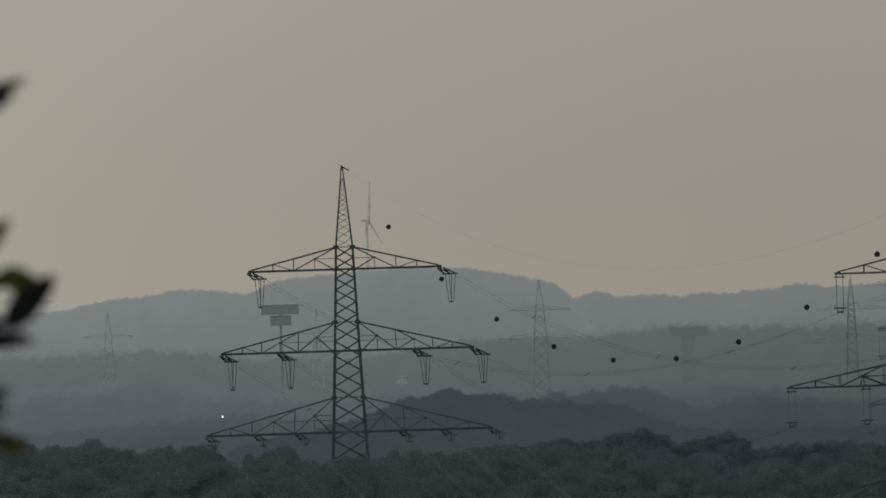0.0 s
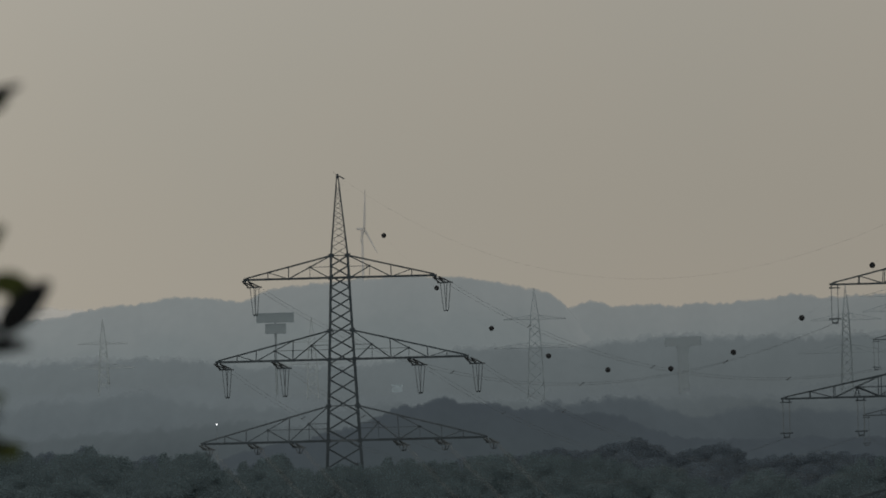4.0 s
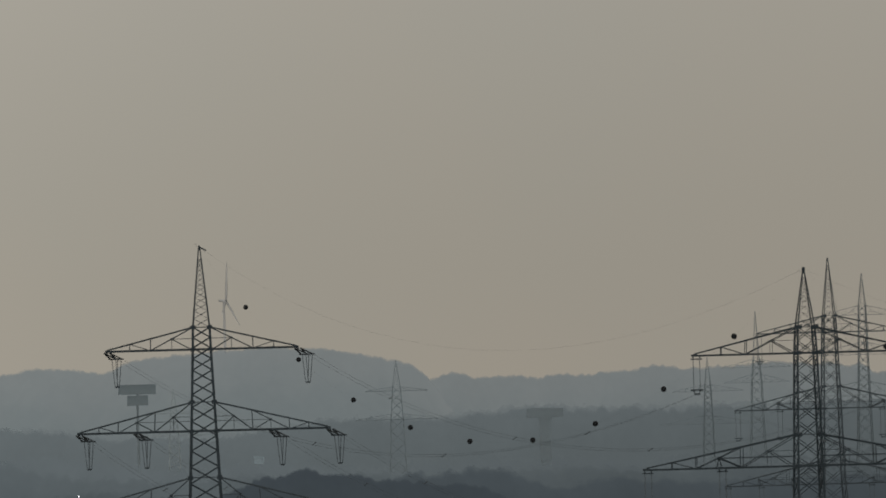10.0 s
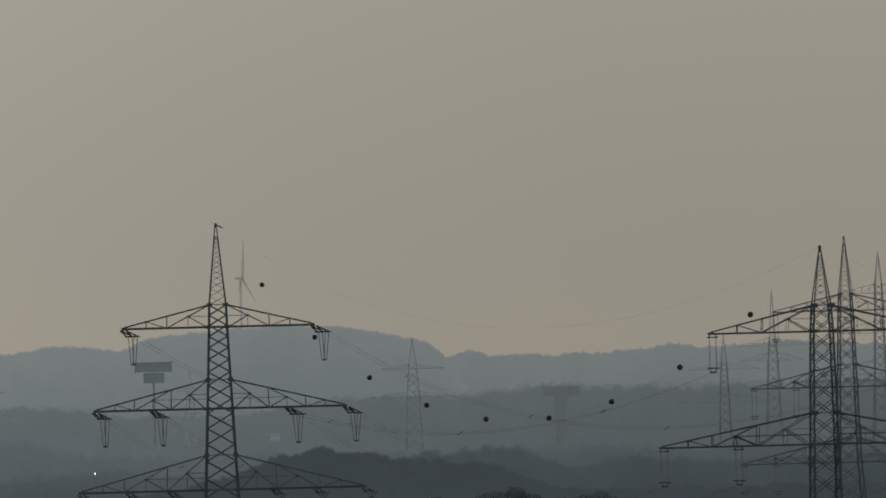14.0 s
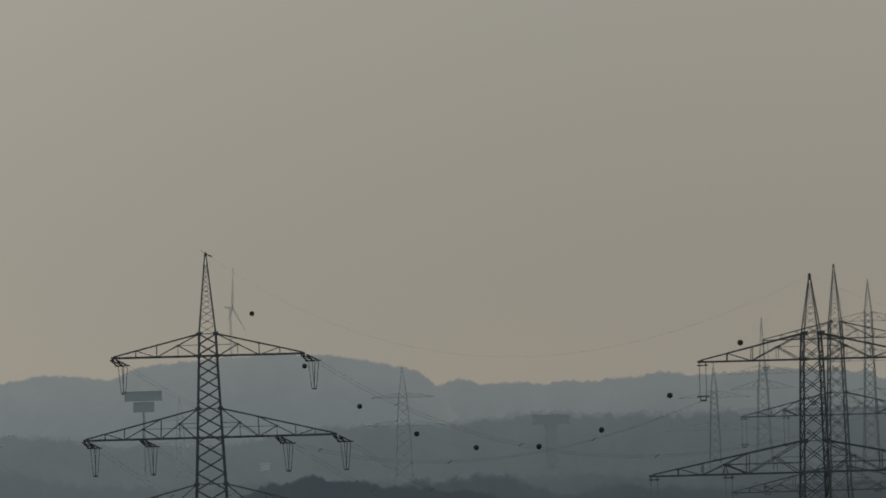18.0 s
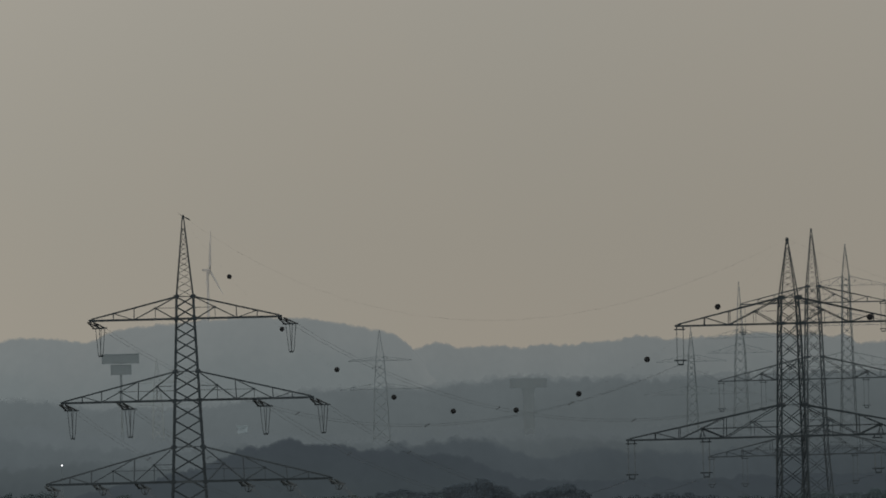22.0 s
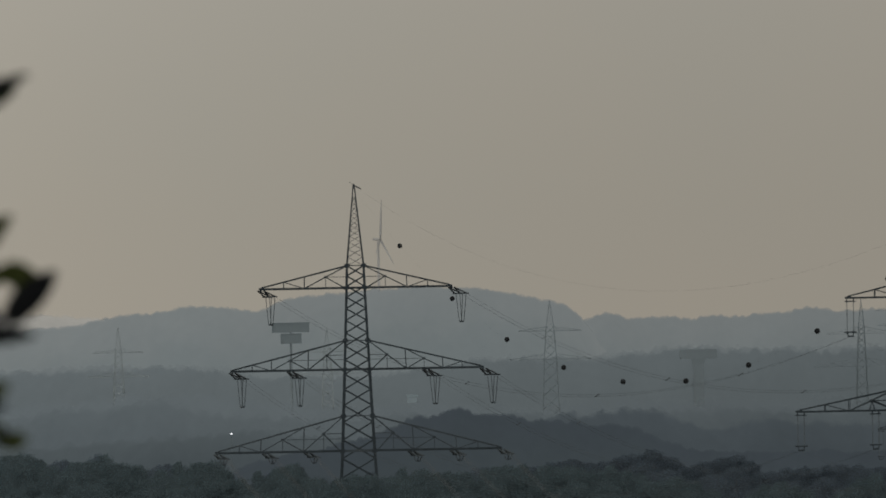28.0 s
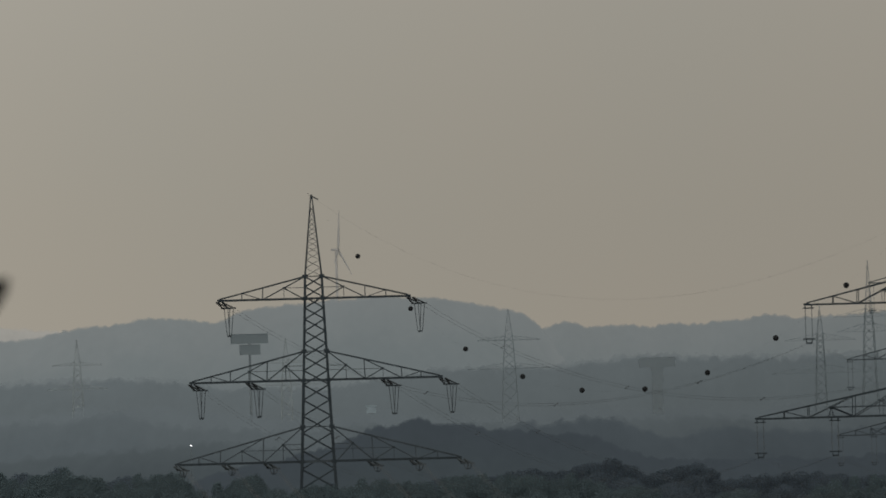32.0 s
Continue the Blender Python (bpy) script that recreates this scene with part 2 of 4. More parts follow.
# ---- mesh helpers ----
class Shape:
    """Collects beams, tubes and lathed forms into one mesh."""

    def __init__(self):
        self.v, self.f, self.normals = [], [], None

    def add(self, v, f):
        k = len(self.v)
        self.v += [tuple(p) for p in v]
        self.f += [tuple(k + i for i in q) for q in f]
        return self

    def beam(self, a, b, w, w2=None):
        """A straight bar of square section from a to b."""
        a, b = Vector(a), Vector(b)
        w2 = w if w2 is None else w2
        d = (b - a).normalized()
        up = Vector((0, 0, 1)) if abs(d.z) < 0.9 else Vector((0, 1, 0))
        s = d.cross(up).normalized()
        u = s.cross(d).normalized()
        v = []
        for p, h in ((a, w / 2), (b, w2 / 2)):
            v += [p + s * h + u * h, p - s * h + u * h, p - s * h - u * h, p + s * h - u * h]
        return self.add(v, [(0, 1, 2, 3), (7, 6, 5, 4), (0, 4, 5, 1), (1, 5, 6, 2), (2, 6, 7, 3), (3, 7, 4, 0)])

    def tube(self, pts, radii, n=6, closed=True):
        """A round tube through pts."""
        pts = [Vector(p) for p in pts]
        if not hasattr(radii, "__len__"):
            radii = [radii] * len(pts)
        v, f = [], []
        for i, p in enumerate(pts):
            d = (pts[min(i + 1, len(pts) - 1)] - pts[max(i - 1, 0)]).normalized()
            up = Vector((0, 0, 1)) if abs(d.z) < 0.9 else Vector((0, 1, 0))
            s = d.cross(up).normalized()
            u = s.cross(d).normalized()
            for j in range(n):
                a = 2 * math.pi * j / n
                v.append(p + (s * math.cos(a) + u * math.sin(a)) * radii[i])
        for i in range(len(pts) - 1):
            for j in range(n):
                f.append((i * n + j, i * n + (j + 1) % n, (i + 1) * n + (j + 1) % n, (i + 1) * n + j))
        if closed:
            f.append(tuple(range(n))[::-1])
            f.append(tuple((len(pts) - 1) * n + j for j in range(n)))
        return self.add(v, f)

    def mesh(self, name, material, smooth=False):
        me = bpy.data.meshes.new(name)
        me.from_pydata(self.v, [], self.f)
        me.materials.append(material)
        if smooth:
            me.polygons.foreach_set("use_smooth", [True] * len(me.polygons))
        me.update()
        if self.normals:
            me.polygons.foreach_set("use_smooth", [True] * len(me.polygons))
            me.normals_split_custom_set_from_vertices([tuple(q) for q in self.normals])
        return me


def part(name, shape, material, parent, label="", smooth=False):
    ob = new(name, shape.mesh(name, material, smooth) if isinstance(shape, Shape) else shape)
    ob.parent = parent
    return tagged(ob, label)


def smooth_profile(points, x):
    """A soft line through control points (x, z)."""
    px, pz = [p[0] for p in points], [p[1] for p in points]
    z = np.interp(x, px, pz)
    half = max(3, int(5.0 / (x[1] - x[0])))
    k = np.hanning(2 * half + 1)
    k /= k.sum()
    return np.convolve(np.pad(z, half, mode="edge"), k, mode="valid")


# Bearings and rises given to these come from pixel positions in the camera's view.
def bearing(b, d):
    """Metres across at the distance d for a bearing in milliradians."""
    return b * d / 1000.0


def level(r, d):
    """Height above the plain at the distance d for a rise in milliradians over the eye."""
    return EYE + r * d / 1000.0


# ---- ground ----
def ground_height(x, y):
    near = math.exp(-((max(0.0, y - 25.0)) / 90.0) ** 2) * math.exp(-(x / 140.0) ** 2)
    if y < 25:
        near = math.exp(-(x / 140.0) ** 2) * math.exp(-(min(0.0, y + 60.0) / 160.0) ** 2)
    return 31.9 * near


def make_ground():
    s = Shape()
    xs = [-900, -600, -400, -300] + list(range(-240, 241, 20)) + [300, 400, 600, 900]
    ys = [-600, -300, -200, -140] + list(range(-100, 360, 12)) + [400, 500, 700, 1000, 1400, 1800, 2200, 2700, 3300, 4000, 4990]
    nx = len(xs)
    v = [(x, y, ground_height(x, y) + 0.25 * noise.noise(Vector((x * 0.05, y * 0.05, 0)))) for y in ys for x in xs]
    f = [(j * nx + i, j * nx + i + 1, (j + 1) * nx + i + 1, (j + 1) * nx + i) for j in range(len(ys) - 1) for i in range(nx - 1)]
    s.add(v, f)
    ob = new("ground", s.mesh("ground", MEADOW, True))
    tagged(ob, "dull green meadow plain below a grassy viewing hill", "ground", kind="structure")


make_ground()


# ---- hazy ridges ----
def ridge(name, d, depth, points, bumps, size, material, label, seed, step=0.45):
    """A wooded ridge: crest from control points in milliradians, knobbly with treetops, sloping to the plain in front and behind."""
    lo, hi = bearing(points[0][0], d), bearing(points[-1][0], d)
    n = int((hi - lo) / step)
    x = np.linspace(lo, hi, n)
    z = smooth_profile([(bearing(b, d), level(r, d)) for b, r in points], x)
    r = random.Random(seed)
    crowns = np.zeros(n)
    at = lo
    while at < hi:
        wide, tall = size * r.uniform(0.25, 1.6), bumps * r.uniform(0.0, 1.0)
        bulge = np.clip(1 - (np.abs(x - at - r.uniform(-0.3, 0.3) * (x - at)) / wide) ** 2, 0, 1)
        crowns = np.maximum(crowns, tall * bulge ** 0.6)
        at += size * r.uniform(0.15, 0.9)
    fine = [noise.fractal(Vector((v / size * 2.2, seed * 7.3, 0)), 0.6, 2.1, 5) for v in x]
    crest = [z[i] + crowns[i] + 0.2 * bumps * fine[i] for i in range(n)]
    s = Shape()
    rows = [(-1.0, 0.0), (-0.75, 0.35), (-0.45, 0.72), (-0.2, 0.93), (0.0, 1.0), (0.35, 0.75), (0.7, 0.0)]
    v, chart = [], []
    for k, (a, h) in enumerate(rows):
        for i in range(n):
            wob = 0.0 if h in (0.0, 1.0) else 0.04 * crest[i] * noise.noise(Vector((x[i] / size * 1.5, k * 3.1, seed)))
            v.append((x[i], d + a * depth, max(-0.3, crest[i] * h + wob) if h else -0.3))
            chart.append((x[i] + seed * 31.0, crest[i] - v[-1][2]))
    f = [(k * n + i, k * n + i + 1, (k + 1) * n + i + 1, (k + 1) * n + i) for k in range(len(rows) - 1) for i in range(n - 1)]
    s.add(v, f)
    me = s.mesh(name, material, True)
    layer = me.uv_layers.new(name="slope")
    corners = np.zeros(len(me.loops), dtype=np.int32)
    me.loops.foreach_get("vertex_index", corners)
    layer.data.foreach_set("uv", np.array(chart, dtype=np.float32)[corners].ravel())
    return tagged(new(name, me), label, "hill", kind="structure")


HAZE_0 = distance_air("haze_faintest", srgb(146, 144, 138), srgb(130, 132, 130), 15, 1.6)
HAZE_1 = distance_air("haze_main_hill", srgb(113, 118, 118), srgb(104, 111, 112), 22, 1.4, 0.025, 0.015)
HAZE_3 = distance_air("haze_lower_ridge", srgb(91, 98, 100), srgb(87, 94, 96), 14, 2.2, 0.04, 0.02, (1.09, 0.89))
HAZE_3B = distance_air("haze_upper_step", srgb(100, 106.5, 108), srgb(95, 102, 104), 8, 3.0, 0.03, 0.02)
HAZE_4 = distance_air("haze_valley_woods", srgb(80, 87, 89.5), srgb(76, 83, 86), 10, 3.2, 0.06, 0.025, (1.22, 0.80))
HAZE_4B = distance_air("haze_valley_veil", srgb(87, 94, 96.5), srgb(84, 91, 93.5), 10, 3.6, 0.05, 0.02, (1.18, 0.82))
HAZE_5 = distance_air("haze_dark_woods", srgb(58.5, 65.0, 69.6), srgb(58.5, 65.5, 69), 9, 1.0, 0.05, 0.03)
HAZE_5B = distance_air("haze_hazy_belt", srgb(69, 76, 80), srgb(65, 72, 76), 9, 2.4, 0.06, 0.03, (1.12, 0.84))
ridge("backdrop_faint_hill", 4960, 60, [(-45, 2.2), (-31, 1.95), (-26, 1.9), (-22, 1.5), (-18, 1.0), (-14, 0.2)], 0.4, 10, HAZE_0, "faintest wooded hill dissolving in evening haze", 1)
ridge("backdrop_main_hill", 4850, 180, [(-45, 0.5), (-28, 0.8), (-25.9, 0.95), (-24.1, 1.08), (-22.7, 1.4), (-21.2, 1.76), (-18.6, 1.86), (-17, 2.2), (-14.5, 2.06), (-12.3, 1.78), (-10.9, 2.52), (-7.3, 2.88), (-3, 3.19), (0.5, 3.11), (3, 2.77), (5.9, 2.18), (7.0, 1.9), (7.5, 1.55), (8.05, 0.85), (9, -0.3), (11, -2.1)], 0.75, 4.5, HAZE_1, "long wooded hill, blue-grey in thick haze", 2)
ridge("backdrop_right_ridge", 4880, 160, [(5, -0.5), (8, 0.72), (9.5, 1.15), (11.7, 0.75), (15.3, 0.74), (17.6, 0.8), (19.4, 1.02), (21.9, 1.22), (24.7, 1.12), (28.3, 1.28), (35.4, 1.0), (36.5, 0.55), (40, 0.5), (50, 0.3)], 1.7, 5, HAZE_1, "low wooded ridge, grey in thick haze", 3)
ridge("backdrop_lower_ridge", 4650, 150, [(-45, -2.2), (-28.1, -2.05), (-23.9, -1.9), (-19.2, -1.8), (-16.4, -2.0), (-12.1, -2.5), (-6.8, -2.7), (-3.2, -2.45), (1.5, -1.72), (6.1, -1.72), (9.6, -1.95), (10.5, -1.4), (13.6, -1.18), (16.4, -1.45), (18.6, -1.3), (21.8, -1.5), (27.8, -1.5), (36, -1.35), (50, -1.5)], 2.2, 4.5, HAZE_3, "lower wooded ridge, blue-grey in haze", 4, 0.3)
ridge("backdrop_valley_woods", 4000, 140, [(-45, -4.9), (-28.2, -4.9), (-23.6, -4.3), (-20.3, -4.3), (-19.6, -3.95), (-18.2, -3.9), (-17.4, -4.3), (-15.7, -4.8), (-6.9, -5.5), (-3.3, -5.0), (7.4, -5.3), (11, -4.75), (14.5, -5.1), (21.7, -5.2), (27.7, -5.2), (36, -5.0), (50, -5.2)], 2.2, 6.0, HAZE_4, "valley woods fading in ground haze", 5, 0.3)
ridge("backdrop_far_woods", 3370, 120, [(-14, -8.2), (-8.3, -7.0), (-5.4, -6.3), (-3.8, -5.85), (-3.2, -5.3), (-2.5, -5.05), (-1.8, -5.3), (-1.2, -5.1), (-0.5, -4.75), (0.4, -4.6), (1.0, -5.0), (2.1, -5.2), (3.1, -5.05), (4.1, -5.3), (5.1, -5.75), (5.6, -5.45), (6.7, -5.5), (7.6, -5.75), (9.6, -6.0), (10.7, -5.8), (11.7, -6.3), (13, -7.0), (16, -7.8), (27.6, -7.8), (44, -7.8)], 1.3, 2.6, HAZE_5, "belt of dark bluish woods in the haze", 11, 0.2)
# Two added ridges whose in-between tones soften the haze from layer to layer.
ridge("backdrop_upper_haze_step", 4740, 80, [(-45, -1.9), (-28, -1.7), (-22, -1.6), (-16, -1.65), (-10, -2.1), (-4, -2.1), (1.5, -1.45), (8, -1.55), (10.5, -1.2), (13.6, -0.98), (18.6, -1.1), (27.8, -1.2), (50, -1.2)], 1.6, 6, HAZE_3B, "added hazy step between two wooded ridges", 21)
ridge("backdrop_valley_haze_step", 4200, 90, [(-45, -4.2), (-28, -4.1), (-22, -3.6), (-17, -3.5), (-12, -4.2), (-4.6, -4.4), (-3.2, -4.1), (-2.4, -4.1), (-1, -4.45), (6, -4.7), (11, -4.2), (20, -4.6), (36, -4.4), (50, -4.6)], 2.4, 5, HAZE_4B, "added hazy step behind the valley woods", 22, 0.3)
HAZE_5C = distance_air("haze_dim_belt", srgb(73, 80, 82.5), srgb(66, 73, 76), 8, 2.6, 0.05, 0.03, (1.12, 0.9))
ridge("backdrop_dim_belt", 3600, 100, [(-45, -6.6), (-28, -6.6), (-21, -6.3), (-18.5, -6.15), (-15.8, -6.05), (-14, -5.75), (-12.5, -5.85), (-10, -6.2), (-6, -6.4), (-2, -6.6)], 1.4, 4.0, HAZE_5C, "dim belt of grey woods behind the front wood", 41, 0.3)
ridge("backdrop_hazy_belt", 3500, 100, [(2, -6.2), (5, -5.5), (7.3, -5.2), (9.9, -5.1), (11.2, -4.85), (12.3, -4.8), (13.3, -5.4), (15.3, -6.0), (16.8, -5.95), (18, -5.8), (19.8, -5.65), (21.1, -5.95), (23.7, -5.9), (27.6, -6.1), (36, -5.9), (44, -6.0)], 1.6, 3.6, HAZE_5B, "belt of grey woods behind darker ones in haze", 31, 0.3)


# ---- pylons ----
def insulator_string(length, radius, discs):
    """A straight string of insulator discs that hangs from the origin."""
    s = Shape()
    pts, rad = [(0, 0, 0)], [0.05]
    step = length / discs
    for i in range(discs):
        z = -i * step
        pts += [(0, 0, z - 0.25 * step), (0, 0, z - 0.45 * step), (0, 0, z - 0.75 * step)]
        rad += [radius * 0.45, radius, radius * 0.5]
    pts.append((0, 0, -length))
    rad.append(0.05)
    return s.tube(pts, rad, 8)


def width_at(profile, z):
    return float(np.interp(z, [p[0] for p in profile], [p[1] for p in profile]))


def lattice_mast(thing, profile, z_peak, z_tip, pitch, leg, brace, steel, faces=4, foot=0.0, joined=False):
    """Four legs from foot to peak, crossed braces panel by panel, and a pointed peak."""
    for sx in (-1, 1):
        for sy in (-1, 1):
            s = Shape()
            zs = [p[0] for p in profile if foot <= p[0] <= z_peak]
            for a, b in zip(zs, zs[1:]):
                wa, wb = width_at(profile, a) / 2, width_at(profile, b) / 2
                s.beam((sx * wa, sy * wa, a), (sx * wb, sy * wb, b), leg * (1.0 if b < z_peak - 6 else 0.85))
            part("leg", s, steel, thing)
    z = z_peak
    low = foot + 1.5
    lattice = Shape() if joined else None
    while z > low:
        za = max(low, z - pitch * width_at(profile, z))
        wa, wb = width_at(profile, za) / 2, width_at(profile, z) / 2
        for k in range(faces):
            turn = Matrix.Rotation(k * math.pi / 2, 3, "Z")
            c = [turn @ Vector(q) for q in ((-wa, -wa, za), (wb, -wb, z), (wa, -wa, za), (-wb, -wb, z))]
            for p, q in ((c[0], c[1]), (c[2], c[3])):
                if lattice is None:
                    part("brace", Shape().beam(p, q, brace), steel, thing)
                else:
                    lattice.beam(p, q, brace)
        z = za
    if joined:
        tagged(part("bracing", lattice, steel, thing), kind="stuff")
    s = Shape()
    w = width_at(profile, z_peak) / 2
    for sx in (-1, 1):
        for sy in (-1, 1):
            s.beam((sx * w, sy * w, z_peak), (sx * 0.07, sy * 0.07, z_tip), leg * 0.6, leg * 0.4)
    a, tall = 0.0, z_tip - z_peak
    while a < 0.86:
        b = min(0.9, a + max(0.06, 1.05 * w * (1 - a) / tall))
        wa, wb = w * (1 - a), w * (1 - b)
        za, zb = z_peak + (z_tip - z_peak) * a, z_peak + (z_tip - z_peak) * b
        for k in range(faces):
            turn = Matrix.Rotation(k * math.pi / 2, 3, "Z")
            c = [turn @ Vector(q) for q in ((-wa, -wa, za), (wb, -wb, zb), (wa, -wa, za), (-wb, -wb, zb))]
            s.beam(c[0], c[1], brace * 0.3)
            s.beam(c[2], c[3], brace * 0.3)
        a = b
    s.beam((0, 0, z_tip - 0.3), (0, 0, z_tip + 0.2), 0.22)
    part("peak", s, steel, thing, "slim lattice peak")


def crossarm(thing, profile, z, reach, rise, sign, posts, chord, web, steel, joined=False, thin_steel=None):
    """One arm of triangular outline, from the mast's side to its tip."""
    w, wt = width_at(profile, z) / 2, width_at(profile, z + rise) / 2
    arm = part("crossarm", Shape().beam((sign * (reach - 0.35), 0, z + 0.06), (sign * (reach + 0.15), 0, z + 0.02), chord * 1.35, chord), steel, thing)

    def low(t, y):
        return Vector((sign * (w + (reach - w) * t), y * w * (1 - t), z))

    def high(t, y):
        return Vector((sign * (wt + (reach - wt) * t), y * wt * (1 - t), z + rise * (1 - t) + 0.12 * t))

    webs, rods, nodes = [], Shape(), []
    for y in (-1, 1):
        part("lower_chord", Shape().beam(low(0, y), low(0.985, y), chord), steel, arm)
        part("upper_chord", Shape().beam(high(0, y), high(0.985, y), chord * 0.7), thin_steel or steel, arm)
        mid = low(posts[0], y).lerp(high(0, y), 0.5)
        nodes.append(mid)
        webs += [(low(posts[0], y), high(0, y), web), (mid, low(0.02, y), web), (mid, Vector((mid.x, mid.y, z)), web * 0.5), (mid, Vector((sign * w, y * w, mid.z)), web * 0.5)]
        for i, p in enumerate(posts):
            webs.append((low(p, y), high(p, y), web * 0.9))
            q = posts[i + 1] if i + 1 < len(posts) else None
            if q and q - p > 0.25:
                node = low(q, y).lerp(high(p, y), 0.5)
                webs += [(low(q, y), high(p, y), web * 0.9), (node, low(p, y), web * 0.9), (node, Vector((node.x, node.y, z)), web * 0.5)]
                webs.append((node, Vector((sign * w, y * w, node.z)), web * 0.45))
                nodes.append(node)
            elif q:
                webs.append((high(q, y), low(p, y), web * 0.75))
    for p in posts:
        webs.append((low(p, -1), low(p, 1), chord * 0.5))
    for y in (-1, 1):
        webs += [(Vector((0, y * wt, z + rise)), Vector((sign * wt, y * wt, z + rise)), web * 0.8), (Vector((0, y * w, z)), Vector((sign * w, y * w, z)), chord)]
    for p, q, wide in webs:
        if joined:
            rods.beam(p, q, wide)
        else:
            part("web_bar", Shape().beam(p, q, wide), thin_steel or steel, arm)
    if joined:
        tagged(part("web", rods, steel, arm), kind="stuff")
    else:
        for at, up, deep in ((wt, z + rise, 1.0), (w, z, 0.8)):
            part("gusset_plate", Shape().beam((sign * at - 0.3, -at, up - 0.02), (sign * at + 0.3, -at, up + 0.02), chord * 1.1 + 0.16 * deep), steel, arm)
        for q in nodes:
            part("gusset_plate", Shape().beam(q - Vector((web * 1.1, 0, 0)), q + Vector((web * 1.1, 0, 0)), web * 2.0), steel, arm)


def hanging_pair(thing, x, z, length, gap, steel):
    """Two insulator strings side by side with a yoke that carries the wires."""
    for dx in (0.0, gap):
        bar = insulator_string(length, 0.05, 18)
        ob = part("insulator_string", bar, GLAZE_PALE, thing, "dark ribbed insulator string")
        ob.location = (x + dx, 0, z - 0.35)
    s = Shape()
    s.beam((x - 0.2, 0, z - 0.3), (x + gap + 0.2, 0, z - 0.3), 0.1)
    for dx in (0.0, gap):
        s.beam((x + dx, 0, z), (x + dx, 0, z - 0.35), 0.09)
    part("hanger", s, steel, thing)
    b = z - 0.35 - length
    s = Shape()
    s.beam((x - 0.25, 0, b), (x + gap + 0.25, 0, b), 0.12)
    s.beam((x, 0, b), (x + 0.08, 0, b - 0.36), 0.07).beam((x + gap, 0, b), (x + gap - 0.08, 0, b - 0.36), 0.07)
    s.beam((x + 0.02, 0, b - 0.36), (x + gap - 0.02, 0, b - 0.36), 0.14)
    part("yoke", s, steel, thing, "steel yoke holding the wire pair")
    return x + gap / 2, b - 0.36


def dead_end(thing, x, z, length, drop, to_near, to_far, steel):
    """Paired tension strings to either side of the arm, and the slack loops that join the wires below it."""
    ends = []
    for way in (to_near, to_far):
        d = Vector(way).normalized()
        acr = Vector((-d.y, d.x, 0)).normalized() * 0.32
        for k in (-1, 1):
            bar = insulator_string(length, 0.09, 14)
            # Greyer glaze on the lowest arm paints in ground haze.
            ob = part("tension_string", bar, GLAZE_HAZED if drop < 1 else PORCELAIN, thing, "dark ribbed tension insulator")
            ob.matrix_local = Matrix.Translation(Vector((x, 0, z - 0.12)) + acr * k + d * 0.25) @ d.to_track_quat("-Z", "Y").to_matrix().to_4x4()
        end = Vector((x, 0, z - 0.12)) + d * (length + 0.4)
        s = Shape()
        part("end_yoke", s.beam(end + acr * 1.7 - d * 0.15, end - acr * 1.7 - d * 0.15, 0.14), steel, thing)
        part("link", Shape().beam((x, 0, z), Vector((x, 0, z - 0.12)) + d * 0.3, 0.16), steel, thing)
        ends.append((end, acr))
    for k in (-1, 1):
        a, b = ends[0][0], ends[1][0]
        mid, pts = a.lerp(b, 0.5), []
        for i in range(21):
            t = i / 20
            s = abs(2 * t - 1)
            u = min(1.0, (1 - s) / 0.72)
            inward = (1 - 0.66 * u) if s > 0.28 else 0.34 * s / 0.28
            p = mid + (a - mid if t < 0.5 else b - mid) * inward + (ends[0][1] if t < 0.5 else -ends[1][1]) * k * (0.35 + 0.3 * s)
            pts.append((p.x, p.y, p.z - drop * (u ** 0.9 + 0.03 * (1 - min(1.0, s / 0.28) ** 2))))
        part("jumper_loop", Shape().tube(pts, 0.038, 5), WIRE if drop < 1 else STEEL_HAZE_LIGHT, thing, "slack wire loop")
    low = ends[0][0].lerp(ends[1][0], 0.5) - Vector((0, 0, drop))
    part("loop_clamp", Shape().beam(low - Vector((0.2, 0, 0)), low + Vector((0.2, 0, 0)), 0.12), steel, thing)
    return ends[0][0], ends[1][0]


def concrete_feet(thing, profile, foot=0.0):
    w = width_at(profile, foot) / 2
    for sx in (-1, 1):
        for sy in (-1, 1):
            part("footing", Shape().tube([(sx * w, sy * w, foot - 0.6), (sx * w, sy * w, foot + 0.5)], [0.6, 0.45], 10), FOOTING, thing, "round concrete footing")


